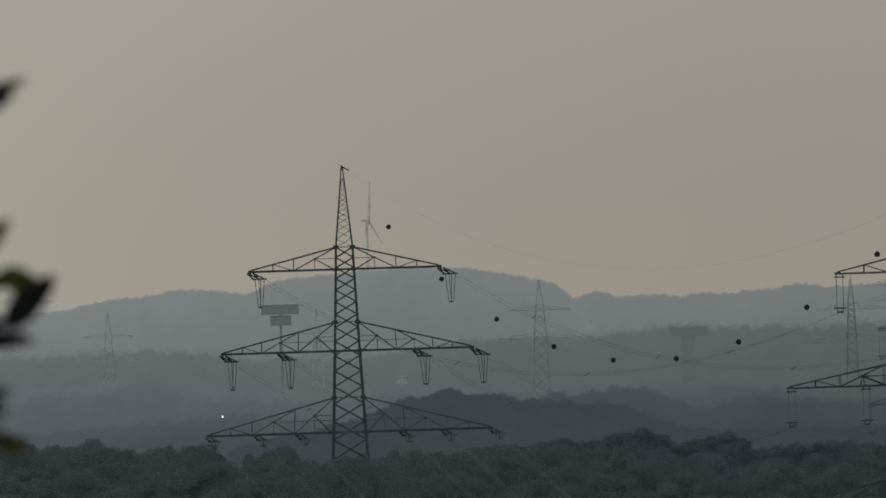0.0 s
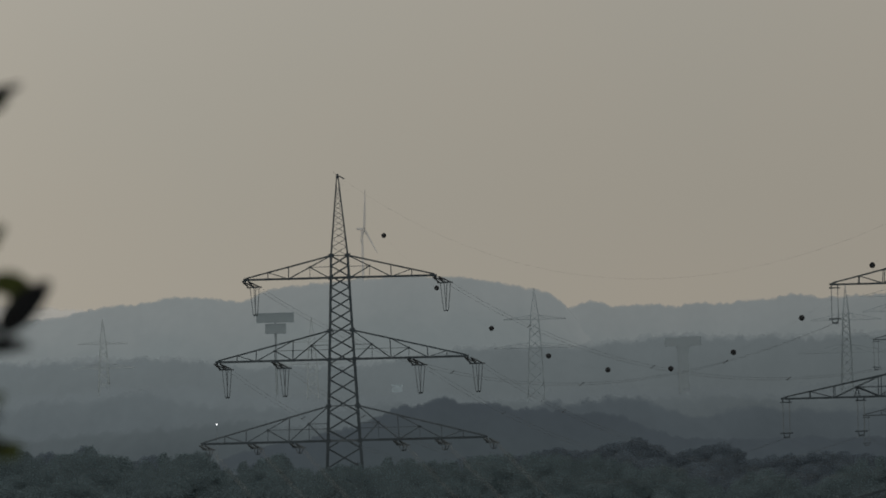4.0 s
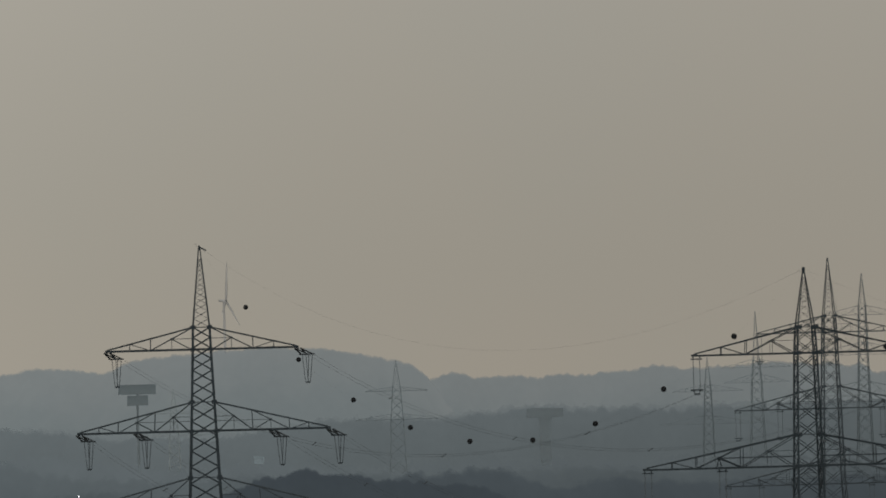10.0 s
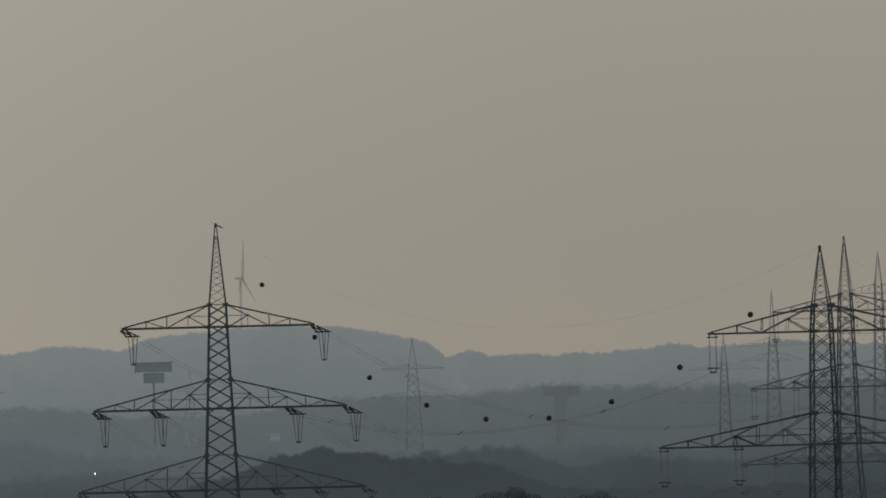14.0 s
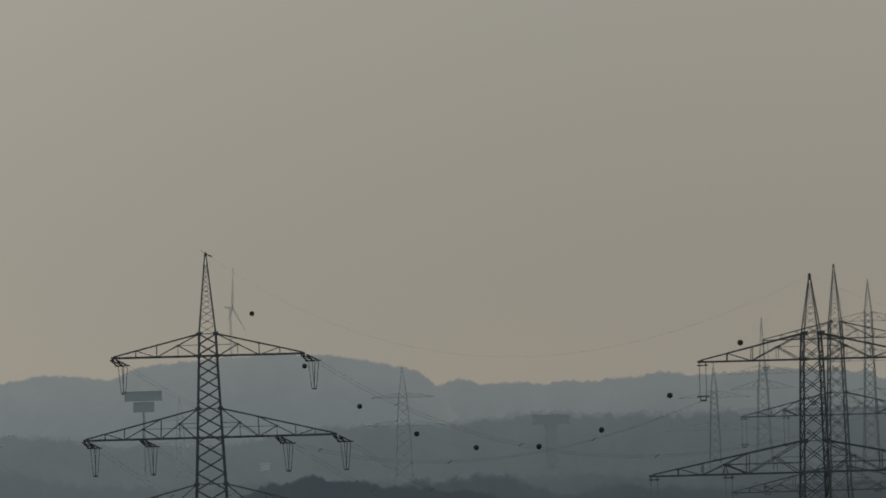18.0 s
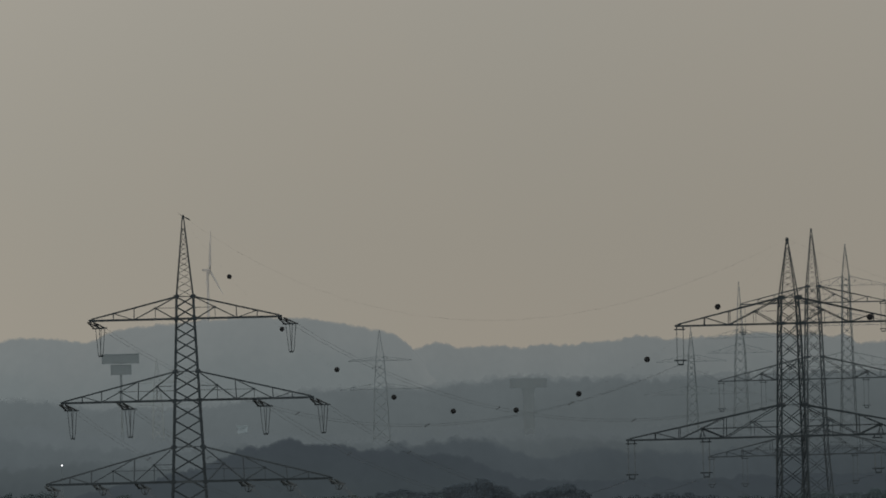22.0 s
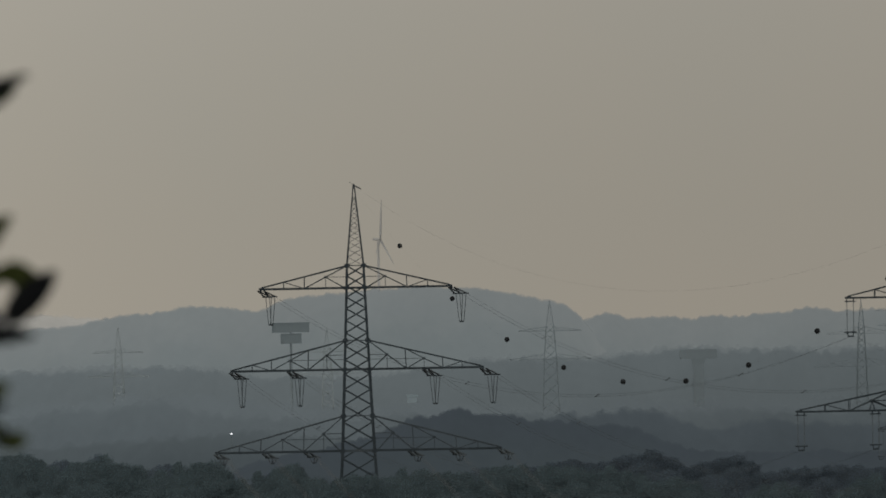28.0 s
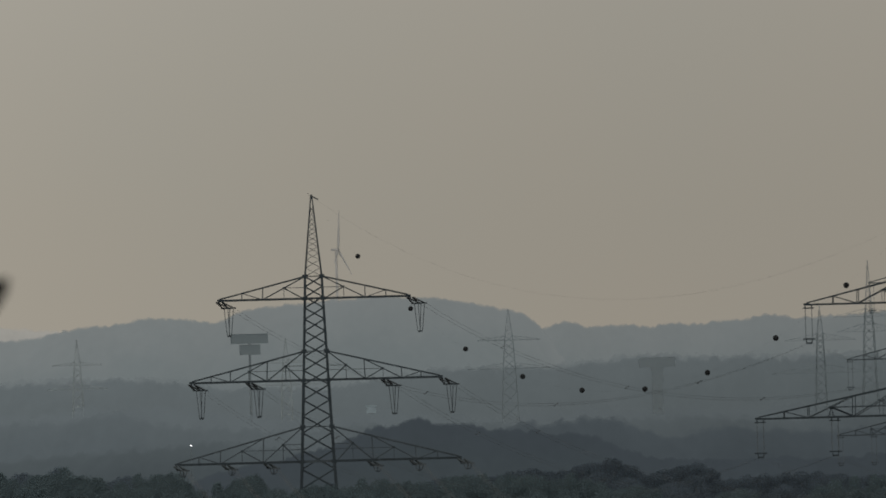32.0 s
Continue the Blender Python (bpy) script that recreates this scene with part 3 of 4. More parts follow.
def tension_pylon():
    """The large angle pylon with three arms."""
    e = EYE
    thing = new("electricity_pylon")
    profile = [(0.0, 6.2), (e - 22, 4.6), (e - 12.45, 3.55), (e - 3.45, 2.75), (e + 5.6, 2.0), (e + 8.0, 1.85)]
    lattice_mast(thing, profile, e + 8.0, e + 16.85, 0.6, 0.31, 0.155, STEEL)
    part("peak_hook", Shape().beam((0, 0, e + 16.85), (-0.5, 0, e + 17.3), 0.025).beam((0, 0, e + 16.9), (0.75, -0.3, e + 16.5), 0.12), STEEL, thing)
    near, far = (0.33, -0.93, -0.17), (0.17, 0.97, -0.17)
    ties = []
    for z, reach, rise, posts, points, length, drop in (
        (e + 5.58, 10.55, 2.45, (0.49, 0.73), (1.0,), 4.0, 3.05),
        (e - 3.45, 13.87, 3.2, (0.325, 0.65, 0.82), (0.54, 1.0), 4.0, 3.05),
        (e - 12.45, 15.72, 3.85, (0.31, 0.65, 0.82), (0.365, 0.66, 1.0), 2.8, 0.6),
    ):
        # The lowest arm is made paler, its colours standing for ground haze.
        lowest = len(points) == 3
        for sign in (-1, 1):
            crossarm(thing, profile, z, reach, rise, sign, posts, 0.235, 0.115, STEEL, False, STEEL_HAZE_FAINT if lowest else None)
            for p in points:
                ties.append((sign, z, p, *dead_end(thing, sign * reach * p, z, length, drop, near, far, STEEL_HAZE_LIGHT if lowest else STEEL)))
    concrete_feet(thing, profile)
    tagged(thing, "dark steel lattice angle pylon with three crossarms above the woods", "pylon", "pylons of the power lines")
    return thing, ties


def suspension_pylon(tip, peak_drop, arms, widths, steel, leg=0.3, pitch=0.8, string=3.0, gap=0.62, chord=0.24, label=""):
    """A pylon whose wires hang on upright insulator pairs. arms: (drop below the tip, reach, rise, attachments)."""
    thing = new("electricity_pylon")
    profile = [(0.0, widths[-1] * 2.0)] + [(tip - d, w) for d, w in sorted(zip((peak_drop, arms[0][0], arms[1][0], arms[1][0] + 10), widths), reverse=True)]
    profile = [p for p in profile if p[0] >= 0]
    profile.sort()
    lattice_mast(thing, profile, tip - peak_drop, tip, pitch, leg, leg * 0.42, steel)
    ties = []
    for drop, reach, rise, points in arms:
        for sign in (-1, 1):
            crossarm(thing, profile, tip - drop, reach, rise, sign, (0.49, 0.73) if drop == arms[0][0] else (0.36, 0.66, 0.82), chord, chord * 0.42, steel)
            for p in points:
                if p < 0.99:
                    w0, at, up = width_at(profile, tip - drop) / 2, sign * reach * p, tip - drop + 0.84
                    s = Shape().beam((at - 0.16, 0, up), (at + 0.16, 0, up), chord * 1.1)
                    s.beam((at, 0, up), (at - 0.3, 0, tip - drop - 0.1), chord * 0.4).beam((at, 0, up), (at + 0.3, 0, tip - drop - 0.1), chord * 0.4)
                    s.beam((at, 0, up), (at - sign * 2.1, 0, tip - drop), chord * 0.75)
                    s.beam((at, 0, up), (sign * w0, 0, up), chord * 0.35)
                    part("hanger_frame", s, steel, thing, "steel frame above the inner insulators")
                x, z = hanging_pair(thing, sign * reach * p - (gap if sign > 0 else 0), tip - drop, string, gap, steel)
                ties.append((sign, drop, p, Vector((x, 0, z))))
    concrete_feet(thing, profile)
    tagged(thing, label, "pylon", "pylons of the power lines")
    return thing, ties


def far_pylon(tip, arms, leg, steel, label, wide=1.0, strings=False):
    """A distant pylon of slender members."""
    thing = new("electricity_pylon")
    profile = [(0.0, 6.0), (tip - arms[-1][0] - 12, 3.3 * wide), (tip - arms[-1][0], 2.6 * wide), (tip - arms[0][0] + arms[0][2], 1.6 * wide)]
    lattice_mast(thing, profile, profile[-1][0], tip, 0.9, leg, leg * 0.5, steel, joined=True)
    for drop, reach, rise in arms:
        for sign in (-1, 1):
            crossarm(thing, profile, tip - drop, reach, rise, sign, (0.35, 0.6, 0.8), leg * 0.5, leg * 0.22, steel, True)
            if strings and drop < 25:
                hanging_pair(thing, sign * (reach - 0.3) - 0.33, tip - drop, 3.4, 0.66, steel)
    tagged(thing, label, "pylon", "far pylons in the haze")
    return thing


PYLON_L = pose(-10.96, 1754, 0)
pylon_l, ties_l = tension_pylon()
pylon_l.matrix_world = PYLON_L

PYLON_A = pose(44.27, 1392, 0, 0, 0, 9)
pylon_a, ties_a = suspension_pylon(EYE + 9.95, 5.0, [(7.25, 10.05, 2.28, (1.0,)), (17.16, 14.62, 2.76, (0.545, 1.0)), (28.0, 16.1, 3.7, (0.38, 0.69, 1.0))], (1.5, 1.74, 2.18, 2.66), STEEL,
                                   0.155, 0.78, 2.66, 0.58, 0.165, "dark lattice pylon with wires on upright insulator pairs")
part("peak_knob", Shape().tube([(0, 0, EYE + 9.85), (0, 0, EYE + 9.95), (0, 0, EYE + 10.15), (0, 0, EYE + 10.25)], [0.08, 0.14, 0.14, 0.08], 8), STEEL, pylon_a)
pylon_a.matrix_world = PYLON_A
PYLON_NEXT = pose(101.9, 1030, 0, 0, 0, 9)
copy_thing(pylon_a, PYLON_NEXT)

# Lighter steel here stands for the haze before this farther pylon.
PYLON_B = pose(76.0, 2280, 0, 0, 0, 9)
pylon_b, ties_b = suspension_pylon(EYE + 17.8, 8.1, [(10.5, 10.6, 2.4, (1.0,)), (21.45, 14.0, 3.2, (0.56, 1.0)), (32.3, 15.7, 3.4, (0.38, 0.69, 1.0))], (1.64, 1.9, 2.5, 3.0), STEEL_HAZE_FAINT,
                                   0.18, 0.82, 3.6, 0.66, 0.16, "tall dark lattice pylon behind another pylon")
pylon_b.matrix_world = PYLON_B

# Far pylons: steel paled with distance, so the colour itself holds the haze.
pylon_c = far_pylon(level(6.82, 4000), [(10.3, 10.4, 2.4), (20.3, 13.6, 3.0), (30.5, 15.5, 3.4)], 0.17, STEEL_HAZE_MID, "grey lattice pylon with three arms in the haze", 1.1, True)
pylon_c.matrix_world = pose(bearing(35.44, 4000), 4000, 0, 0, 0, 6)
pylon_d = far_pylon(level(4.59, 4200), [(14.6, 9.2, 2.2), (18.6, 8.6, 2.2)], 0.14, STEEL_HAZE_DEEP, "grey lattice pylon fading in the haze")
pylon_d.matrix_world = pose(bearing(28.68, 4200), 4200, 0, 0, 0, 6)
pylon_e = far_pylon(level(1.82, 4500), [(9.6, 10.0, 2.0), (18.9, 13.8, 2.4)], 0.17, STEEL_HAZE_DEEP, "pale lattice pylon fading in the haze")
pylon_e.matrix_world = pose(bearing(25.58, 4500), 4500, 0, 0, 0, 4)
pylon_f = far_pylon(level(2.12, 4500), [(8.5, 8.8, 1.2), (16.6, 11.6, 1.6)], 0.27, STEEL_HAZE_DEEP, "pale lattice pylon before the wooded hill", 1.35)
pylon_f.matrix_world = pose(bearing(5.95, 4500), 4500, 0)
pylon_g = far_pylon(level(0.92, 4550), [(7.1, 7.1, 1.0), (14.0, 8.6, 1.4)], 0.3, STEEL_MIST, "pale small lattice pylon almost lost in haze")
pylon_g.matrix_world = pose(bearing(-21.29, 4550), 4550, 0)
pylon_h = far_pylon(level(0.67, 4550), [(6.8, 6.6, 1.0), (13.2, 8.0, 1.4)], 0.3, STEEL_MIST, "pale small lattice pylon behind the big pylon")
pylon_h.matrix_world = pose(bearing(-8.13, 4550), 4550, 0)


# ---- wires ----
def sagging(a, b, sag, n=28):
    pts = []
    for i in range(n + 1):
        t = i / n
        p = a.lerp(b, t)
        pts.append(Vector((p.x, p.y, p.z - 4 * sag * t * (1 - t))))
    return pts


def cable(a, b, sag, radius, label, spacers=0, gap=0.0, material=None, strands=2, tilt=0.0):
    """One wire, or a pair with spacers, that hangs between a and b; the pair may stand tilted by so many metres."""
    d = (b - a).normalized()
    acr = Vector((-d.y, d.x, 0)).normalized() * gap / 2 + Vector((0, 0, tilt / 2))
    thing = new("overhead_cable")
    thing.location = a
    for k in ([2 * i / (strands - 1) - 1 for i in range(strands)] if gap else (0,)):
        part("wire", Shape().tube([p + acr * k - a for p in sagging(a, b, sag)], radius, 4), material or WIRE, thing)
    for i in range(spacers):
        t = (i + 0.7) / (spacers + 0.4)
        p = a.lerp(b, t)
        p.z -= 4 * sag * t * (1 - t)
        s = Shape().beam(p - acr * 1.1 - a, p + acr * 1.1 - a, 0.06)
        for k in (-1, 1):
            s.beam(p + acr * k - a - d * 0.16, p + acr * k - a + d * 0.16, 0.1)
        part("spacer", s, WIRE, thing, "small spacer between the wires")
    return tagged(thing, label, "cable", "cables of the power line")


TIP_L = PYLON_L @ Vector((0, 0, EYE + 16.9))
TIP_A = PYLON_A @ Vector((0, 0, EYE + 10.1))
TIP_NEXT = PYLON_NEXT @ Vector((0, 0, EYE + 10.1))
TIP_B = PYLON_B @ Vector((0, 0, EYE + 17.8))
order_l = {}
for sign, z, p, near, far in ties_l:
    order_l.setdefault((sign, round(EYE - z)), []).append((p, near, far))
rank_l, rank_a = sorted({k[1] for k in order_l}), sorted({round(t[1], 2) for t in ties_a})
for sign, drop, p, low in ties_a:
    tier = rank_a.index(round(drop, 2))
    mine = sorted(order_l[(sign, rank_l[tier])], key=lambda q: q[0])
    same = sorted(q[2] for q in ties_a if q[0] == sign and q[1] == drop)
    _, near, far = mine[same.index(p)]
    a, b = PYLON_L @ near, PYLON_A @ low
    slack = 13.0 if tier == 2 else 7.8
    knots = 0 if tier == 2 else 4
    if tier == 2:
        # Four thin strands are set to read as one soft band from the camera.
        cable(a, b, slack, 0.012, "bundle of four bare grey conductor cables low over the woods", 0, 0.5, WIRE_LIT, 4)
    else:
        cable(a, b, slack, [0.0135 - 0.0065 * i / 28 for i in range(29)], "paired grey aluminium conductor cables with spacers", knots, 0.34, None, 2, 0.2)
    cable(b, PYLON_NEXT @ low, slack, 0.006, "paired grey aluminium conductor cables running on", knots, 0.42)
cable(TIP_L, TIP_A, 9.2, 0.004, "thin grey earth wire from peak to peak")
cable(TIP_A, TIP_NEXT, 9.2, 0.004, "thin grey earth wire from peak to peak")
BALL_SAG = 18.5
HOOK_L = TIP_L + Vector((-0.48, 0, 0.38))
cable(HOOK_L, TIP_A, BALL_SAG, 0.0016, "very thin slack wire that carries dark marker balls")
cable(TIP_A, TIP_NEXT, BALL_SAG + 1.2, 0.0016, "very thin slack wire that carries dark marker balls")
cable(TIP_B, Vector((bearing(35.44, 4000), 4000, level(6.72, 4000))), 14, 0.02, "thin grey earth wire running into the haze")


def marker_ball(at):
    s = Shape()
    n, m, r = 14, 9, 0.26
    pts, rad = [], []
    for i in range(m + 1):
        a = math.pi * i / m
        pts.append((0, -r * math.cos(a), 0))
        rad.append(max(0.02, r * math.sin(a)) * (1.05 if i in (4, 5) else 1.0))
    s.tube(pts, rad, n)
    ball = new("marker_ball", s.mesh("marker_ball", BALL, True))
    ball.location = at
    clamp = Shape().tube([(0, -r - 0.14, 0), (0, r + 0.14, 0)], 0.05, 6)
    part("clamp", clamp, STEEL, ball, "steel wire clamp")
    return tagged(ball, "dark round aircraft warning ball clamped to a wire", "marker ball", "marker balls on the wire")


for start, end, sag in ((HOOK_L, TIP_A, BALL_SAG), (TIP_A, TIP_NEXT, BALL_SAG + 1.2)):
    for i in range(1, 10):
        t = i / 10 + 0.005 * (i / 9) ** 2 + {6: 0.0017, 7: -0.0014}.get(i, 0.0)
        p = start.lerp(end, t)
        p.z -= 4 * sag * t * (1 - t)
        marker_ball(p)


# ---- far things ----
def wind_turbine():
    d = 4930
    hub = Vector((bearing(-4.66, d), d - 3, level(6.2, d)))
    thing = new("wind_turbine")
    thing.location = (hub.x, d, 0)
    part("tower", Shape().tube([(-0.6, 0, 0), (-0.6, 0, hub.z * 0.5), (-0.6, 0, hub.z - 0.4)], [0.55, 0.48, 0.34], 14), WHITE, thing, smooth=True)
    part("nacelle", Shape().tube([(0.3, -0.9, hub.z), (-0.1, -0.6, hub.z + 0.05), (-1.7, 0.9, hub.z + 0.1), (-2.2, 1.4, hub.z + 0.1)], [0.3, 0.42, 0.4, 0.2], 10), WHITE, thing, smooth=True)
    axis = Vector((-0.91, -0.41, 0)).normalized()
    across = Vector((axis.y, -axis.x, 0)) * -1
    c = Vector((0.1, -0.9, hub.z))
    for turn in (6, 128, 244):
        a = radians(turn)
        way = across * math.sin(a) + Vector((0, 0, 1)) * math.cos(a)
        # The third blade is bent toward the camera to fit the view.
        if turn == 244:
            way = Vector((-0.1, -0.9, -0.32)).normalized()
        part("blade", Shape().tube([c, c + way * 1.8, c + way * 6.6, c + way * 12.3], [0.2, 0.38, 0.27, 0.1], 6), WHITE, thing, smooth=True)
    tagged(thing, "white three-bladed wind turbine behind the hill, at rest", "wind turbine")


wind_turbine()


def panel_mast():
    d = 4400
    thing = new("floodlight_mast")
    cx = bearing(-10.40, d)
    thing.location = (cx, d, 0)
    z1, z0 = level(1.04, d), level(0.46, d)
    y1, y0 = level(0.36, d), level(-0.24, d)
    part("pole", Shape().tube([(0, 0.6, 0), (0, 0.6, z1 - 0.4)], [0.34, 0.3], 12), CONCRETE_HAZED, thing)
    for lo, hi, half, off in ((z0, z1, 5.1, 0.0), (y0, y1, 2.8, 0.1)):
        s = Shape().beam((off - half, 0, (lo + hi) / 2), (off + half, 0, (lo + hi) / 2), hi - lo)
        for v in range(len(s.v)):
            x, y, z = s.v[v]
            s.v[v] = (x, y * 0.25, z)
        panel = part("panel", s, PAINT, thing, "wide pale grey panel")
        rim = Shape()
        for z in (lo, hi):
            rim.beam((off - half - 0.1, -0.45, z), (off + half + 0.1, -0.45, z), 0.18)
        for x in (off - half, off + half):
            rim.beam((x, -0.45, lo), (x, -0.45, hi), 0.18)
        part("rim", rim, PAINT, panel)
    tagged(thing, "pale grey mast with two stacked wide panels", "mast")


panel_mast()


def head_tower():
    d = 4450
    thing = new("slab_tower")
    thing.location = (bearing(15.27, d), d, 0)
    top, low = level(-1.11, d), level(-1.70, d)
    mid = (top + low) / 2
    part("stem", Shape().add([(-1.35, -2, 0), (1.35, -2, 0), (1.35, 2, 0), (-1.35, 2, 0), (-1.5, -2, low - 1.6), (1.5, -2, low - 1.6), (1.5, 2, low - 1.6), (-1.5, 2, low - 1.6), (-2.0, -2.1, low), (2.0, -2.1, low), (2.0, 2.1, low), (-2.0, 2.1, low)],
                             [(i + k, (i + 1) % 4 + k, (i + 1) % 4 + k + 4, i + k + 4) for k in (0, 4) for i in range(4)] + [(8, 9, 10, 11)]), CONCRETE, thing)
    w, h = 5.1, (top - low) / 2
    ring = [(-w, mid - h * 0.8), (-w * 0.97, mid - h), (w * 0.97, mid - h), (w, mid - h * 0.8), (w, mid + h * 0.8), (w * 0.97, mid + h), (-w * 0.97, mid + h), (-w, mid + h * 0.8)]
    part("head", Shape().add([(x, y, z) for y in (-2.2, 2.2) for x, z in ring], [tuple(range(8)), tuple(range(15, 7, -1))] + [(i, i + 8, (i + 1) % 8 + 8, (i + 1) % 8) for i in range(8)]), CONCRETE, thing, "wide flat slab head")
    tagged(thing, "grey T-shaped concrete tower with slab head, in haze", "tower")


head_tower()


def small_house():
    d = 4212
    thing = new("house")
    x, z = bearing(-2.82, d), 0.0
    thing.location = (x, d, 16.2)
    s = Shape().add([(-1.3, -1, 0), (1.3, -1, 0), (1.3, 1, 0), (-1.3, 1, 0), (-1.3, -1, z + 1.6), (1.3, -1, z + 1.6), (1.3, 1, z + 1.6), (-1.3, 1, z + 1.6)],
                    [(0, 1, 5, 4), (1, 2, 6, 5), (2, 3, 7, 6), (3, 0, 4, 7), (4, 5, 6, 7)])
    part("wall", s, WALL_PALE, thing)
    r = Shape().add([(-1.5, -1.2, z + 1.55), (1.5, -1.2, z + 1.55), (1.5, 1.2, z + 1.55), (-1.5, 1.2, z + 1.55), (-1.5, 0, z + 2.1), (1.5, 0, z + 2.1)],
                    [(0, 1, 5, 4), (2, 3, 4, 5), (1, 2, 5), (3, 0, 4), (3, 2, 1, 0)])
    part("roof", r, WALL_PALE, thing)
    tagged(thing, "small pale building among far woods", "house")


small_house()


def yard_lamp():
    d = 3250
    m = bpy.data.materials.new("lamp_glow")
    m.use_nodes = True
    b = m.node_tree.nodes["Principled BSDF"]
    b.inputs["Base Color"].default_value = (0.8, 0.8, 0.8, 1)
    b.inputs["Emission Color"].default_value = (0.95, 0.95, 1.0, 1)
    b.inputs["Emission Strength"].default_value = 1.3
    thing = new("street_lamp")
    z = level(-5.88, d)
    thing.location = (bearing(-14.25, d), d, 0)
    part("pole", Shape().tube([(0, 0.2, 0), (0, 0.2, z - 0.2)], [0.09, 0.05], 8), STEEL_HAZE_DEEP, thing)
    pts, rad = [], []
    for i in range(9):
        a = math.pi * i / 8
        pts.append((0, 0, z - 0.16 * math.cos(a)))
        rad.append(max(0.02, 0.17 * math.sin(a)))
    part("globe", Shape().tube(pts, rad, 12), m, thing, "glowing white globe", True)
    tagged(thing, "lit white lamp on a thin pole by the woods", "lamp")


yard_lamp()


# ---- woods ----
def lump(centre, radius, seed, rings=8, n=11, tall=1.1):
    """A closed mass of leaves, uneven at three scales."""
    v, f = [], []
    for i in range(rings + 1):
        a = math.pi * i / rings
        for j in range(n):
            b = 2 * math.pi * j / n
            d = Vector((math.sin(a) * math.cos(b), math.sin(a) * math.sin(b), math.cos(a)))
            rough = 0.16 * noise.noise(d * 1.6 + Vector((seed, 0, 0))) + 0.08 * noise.noise(d * 4.0 + Vector((0, seed, 0))) + 0.08 * noise.noise(d * 9.0 + Vector((0, 0, seed)))
            v.append(centre + Vector((d.x, d.y, d.z * tall)) * radius * (1 + rough))
    for i in range(rings):
        for j in range(n):
            f.append((i * n + j, (i + 1) * n + j, (i + 1) * n + (j + 1) % n, i * n + (j + 1) % n))
    return v, f


def camera_side_normal(p, c, middle):
    """Normals lean to the camera side, so the foliage shades flat as if hazed; slightly rounded by crown."""
    return ((p - c).normalized() * 0.1 + (p - middle).normalized() * 0.14 + Vector((0, -0.6, 0.6))).normalized()


def tree_shapes(rng, height, spread, pointed, fine):
    """Trunk with limbs, and an uneven crown of overlapping boughs with small loose sprays round them."""
    trunk = Shape()
    top = Vector((rng.uniform(-0.5, 0.5), rng.uniform(-0.5, 0.5), height * 0.8))
    trunk.tube([(0, 0, -0.4), (0.1, 0, height * 0.2), tuple(top * 0.6 + Vector((0.2, 0.1, 0))), tuple(top)], [0.38, 0.28, 0.18, 0.06], 7)
    boughs = [(Vector((0, 0, height * h)), spread * w) for h, w in (((0.26, 0.85), (0.46, 0.76), (0.62, 0.6), (0.76, 0.44), (0.88, 0.28)) if pointed else ((0.3, 0.85), (0.55, 0.82), (0.76, 0.62)))]
    for i in range(11):
        h = 0.16 + 0.68 * i / 10
        a = i * 2.4 + rng.uniform(-0.5, 0.5)
        r = spread * (0.62 - (0.5 if pointed else 0.28) * h) * rng.uniform(0.8, 1.15)
        c = Vector((math.cos(a) * r, math.sin(a) * r, height * h + rng.uniform(-0.6, 0.6)))
        boughs.append((c, spread * (0.58 - (0.42 if pointed else 0.24) * h) * rng.uniform(0.8, 1.15)))
        if i % 2 == 0:
            trunk.tube([tuple(top * min(0.95, h * 0.8)), tuple(c * 0.55 + top * h * 0.35), tuple(c)], [0.12, 0.08, 0.03], 5)
    tufts = []
    upper = [b for b in boughs if b[0].z > height * 0.55]
    for i in range(110 if fine else 24):
        c, r = upper[rng.randrange(len(upper))]
        d = Vector((rng.gauss(0, 1), rng.gauss(0, 1), abs(rng.gauss(0, 1.2)) - 0.2)).normalized()
        tufts.append((c + d * r * rng.uniform(0.98, 1.16), rng.uniform(0.2, 0.5)))
    crown, normals, middle = Shape(), [], Vector((0, 0, height * 0.3))
    for k, (c, r) in enumerate(boughs + tufts):
        bough = k < len(boughs)
        if bough:
            core_v, core_f = lump(c, r * (0.96 if fine else 0.9), rng.uniform(0, 50))
            crown.add(core_v, core_f)
            normals += [camera_side_normal(Vector(v), c, middle) for v in core_v]
        for _ in range((95 if fine else 170) if bough else 20):
            d = Vector((rng.gauss(0, 1), rng.gauss(0, 1), rng.gauss(0, 1))).normalized()
            p = c + d * r * ((0.9 + 0.24 * rng.random() ** 1.6 if fine else 0.8 + 0.42 * rng.random() ** 1.3) if bough else rng.random() ** 0.5)
            # Leaf cards are turned to the camera side to even out their shading.
            n = (Vector((0, -0.7, 0.55)) + Vector((rng.uniform(-0.35, 0.35), rng.uniform(-0.2, 0.2), rng.uniform(-0.3, 0.3)))).normalized()
            u = n.orthogonal().normalized()
            u.rotate(Matrix.Rotation(rng.uniform(0, 6.28), 3, n))
            w = n.cross(u)
            s = rng.uniform(0.12, 0.3) if bough else rng.uniform(0.06, 0.15)
            crown.add([p - u * s, p - w * s * 0.65, p + u * s, p + w * s * 0.65], [(0, 1, 2, 3)])
            normals += [camera_side_normal(p, c, middle)] * 4
    tallest = max(v[2] for v in crown.v)
    crown.v = [(v[0], v[1], v[2] * height / tallest) for v in crown.v]
    crown.normals = normals
    return trunk, crown


def make_tree(rng, height, spread, pointed, leaves, label, group, fine):
    thing = new("tree")
    trunk, crown = tree_shapes(rng, height, spread, pointed, fine)
    part("trunk", trunk, BARK, thing)
    part("crown", crown, leaves, thing, "dense dark crown of small leaves")
    return tagged(thing, label, "tree", group)


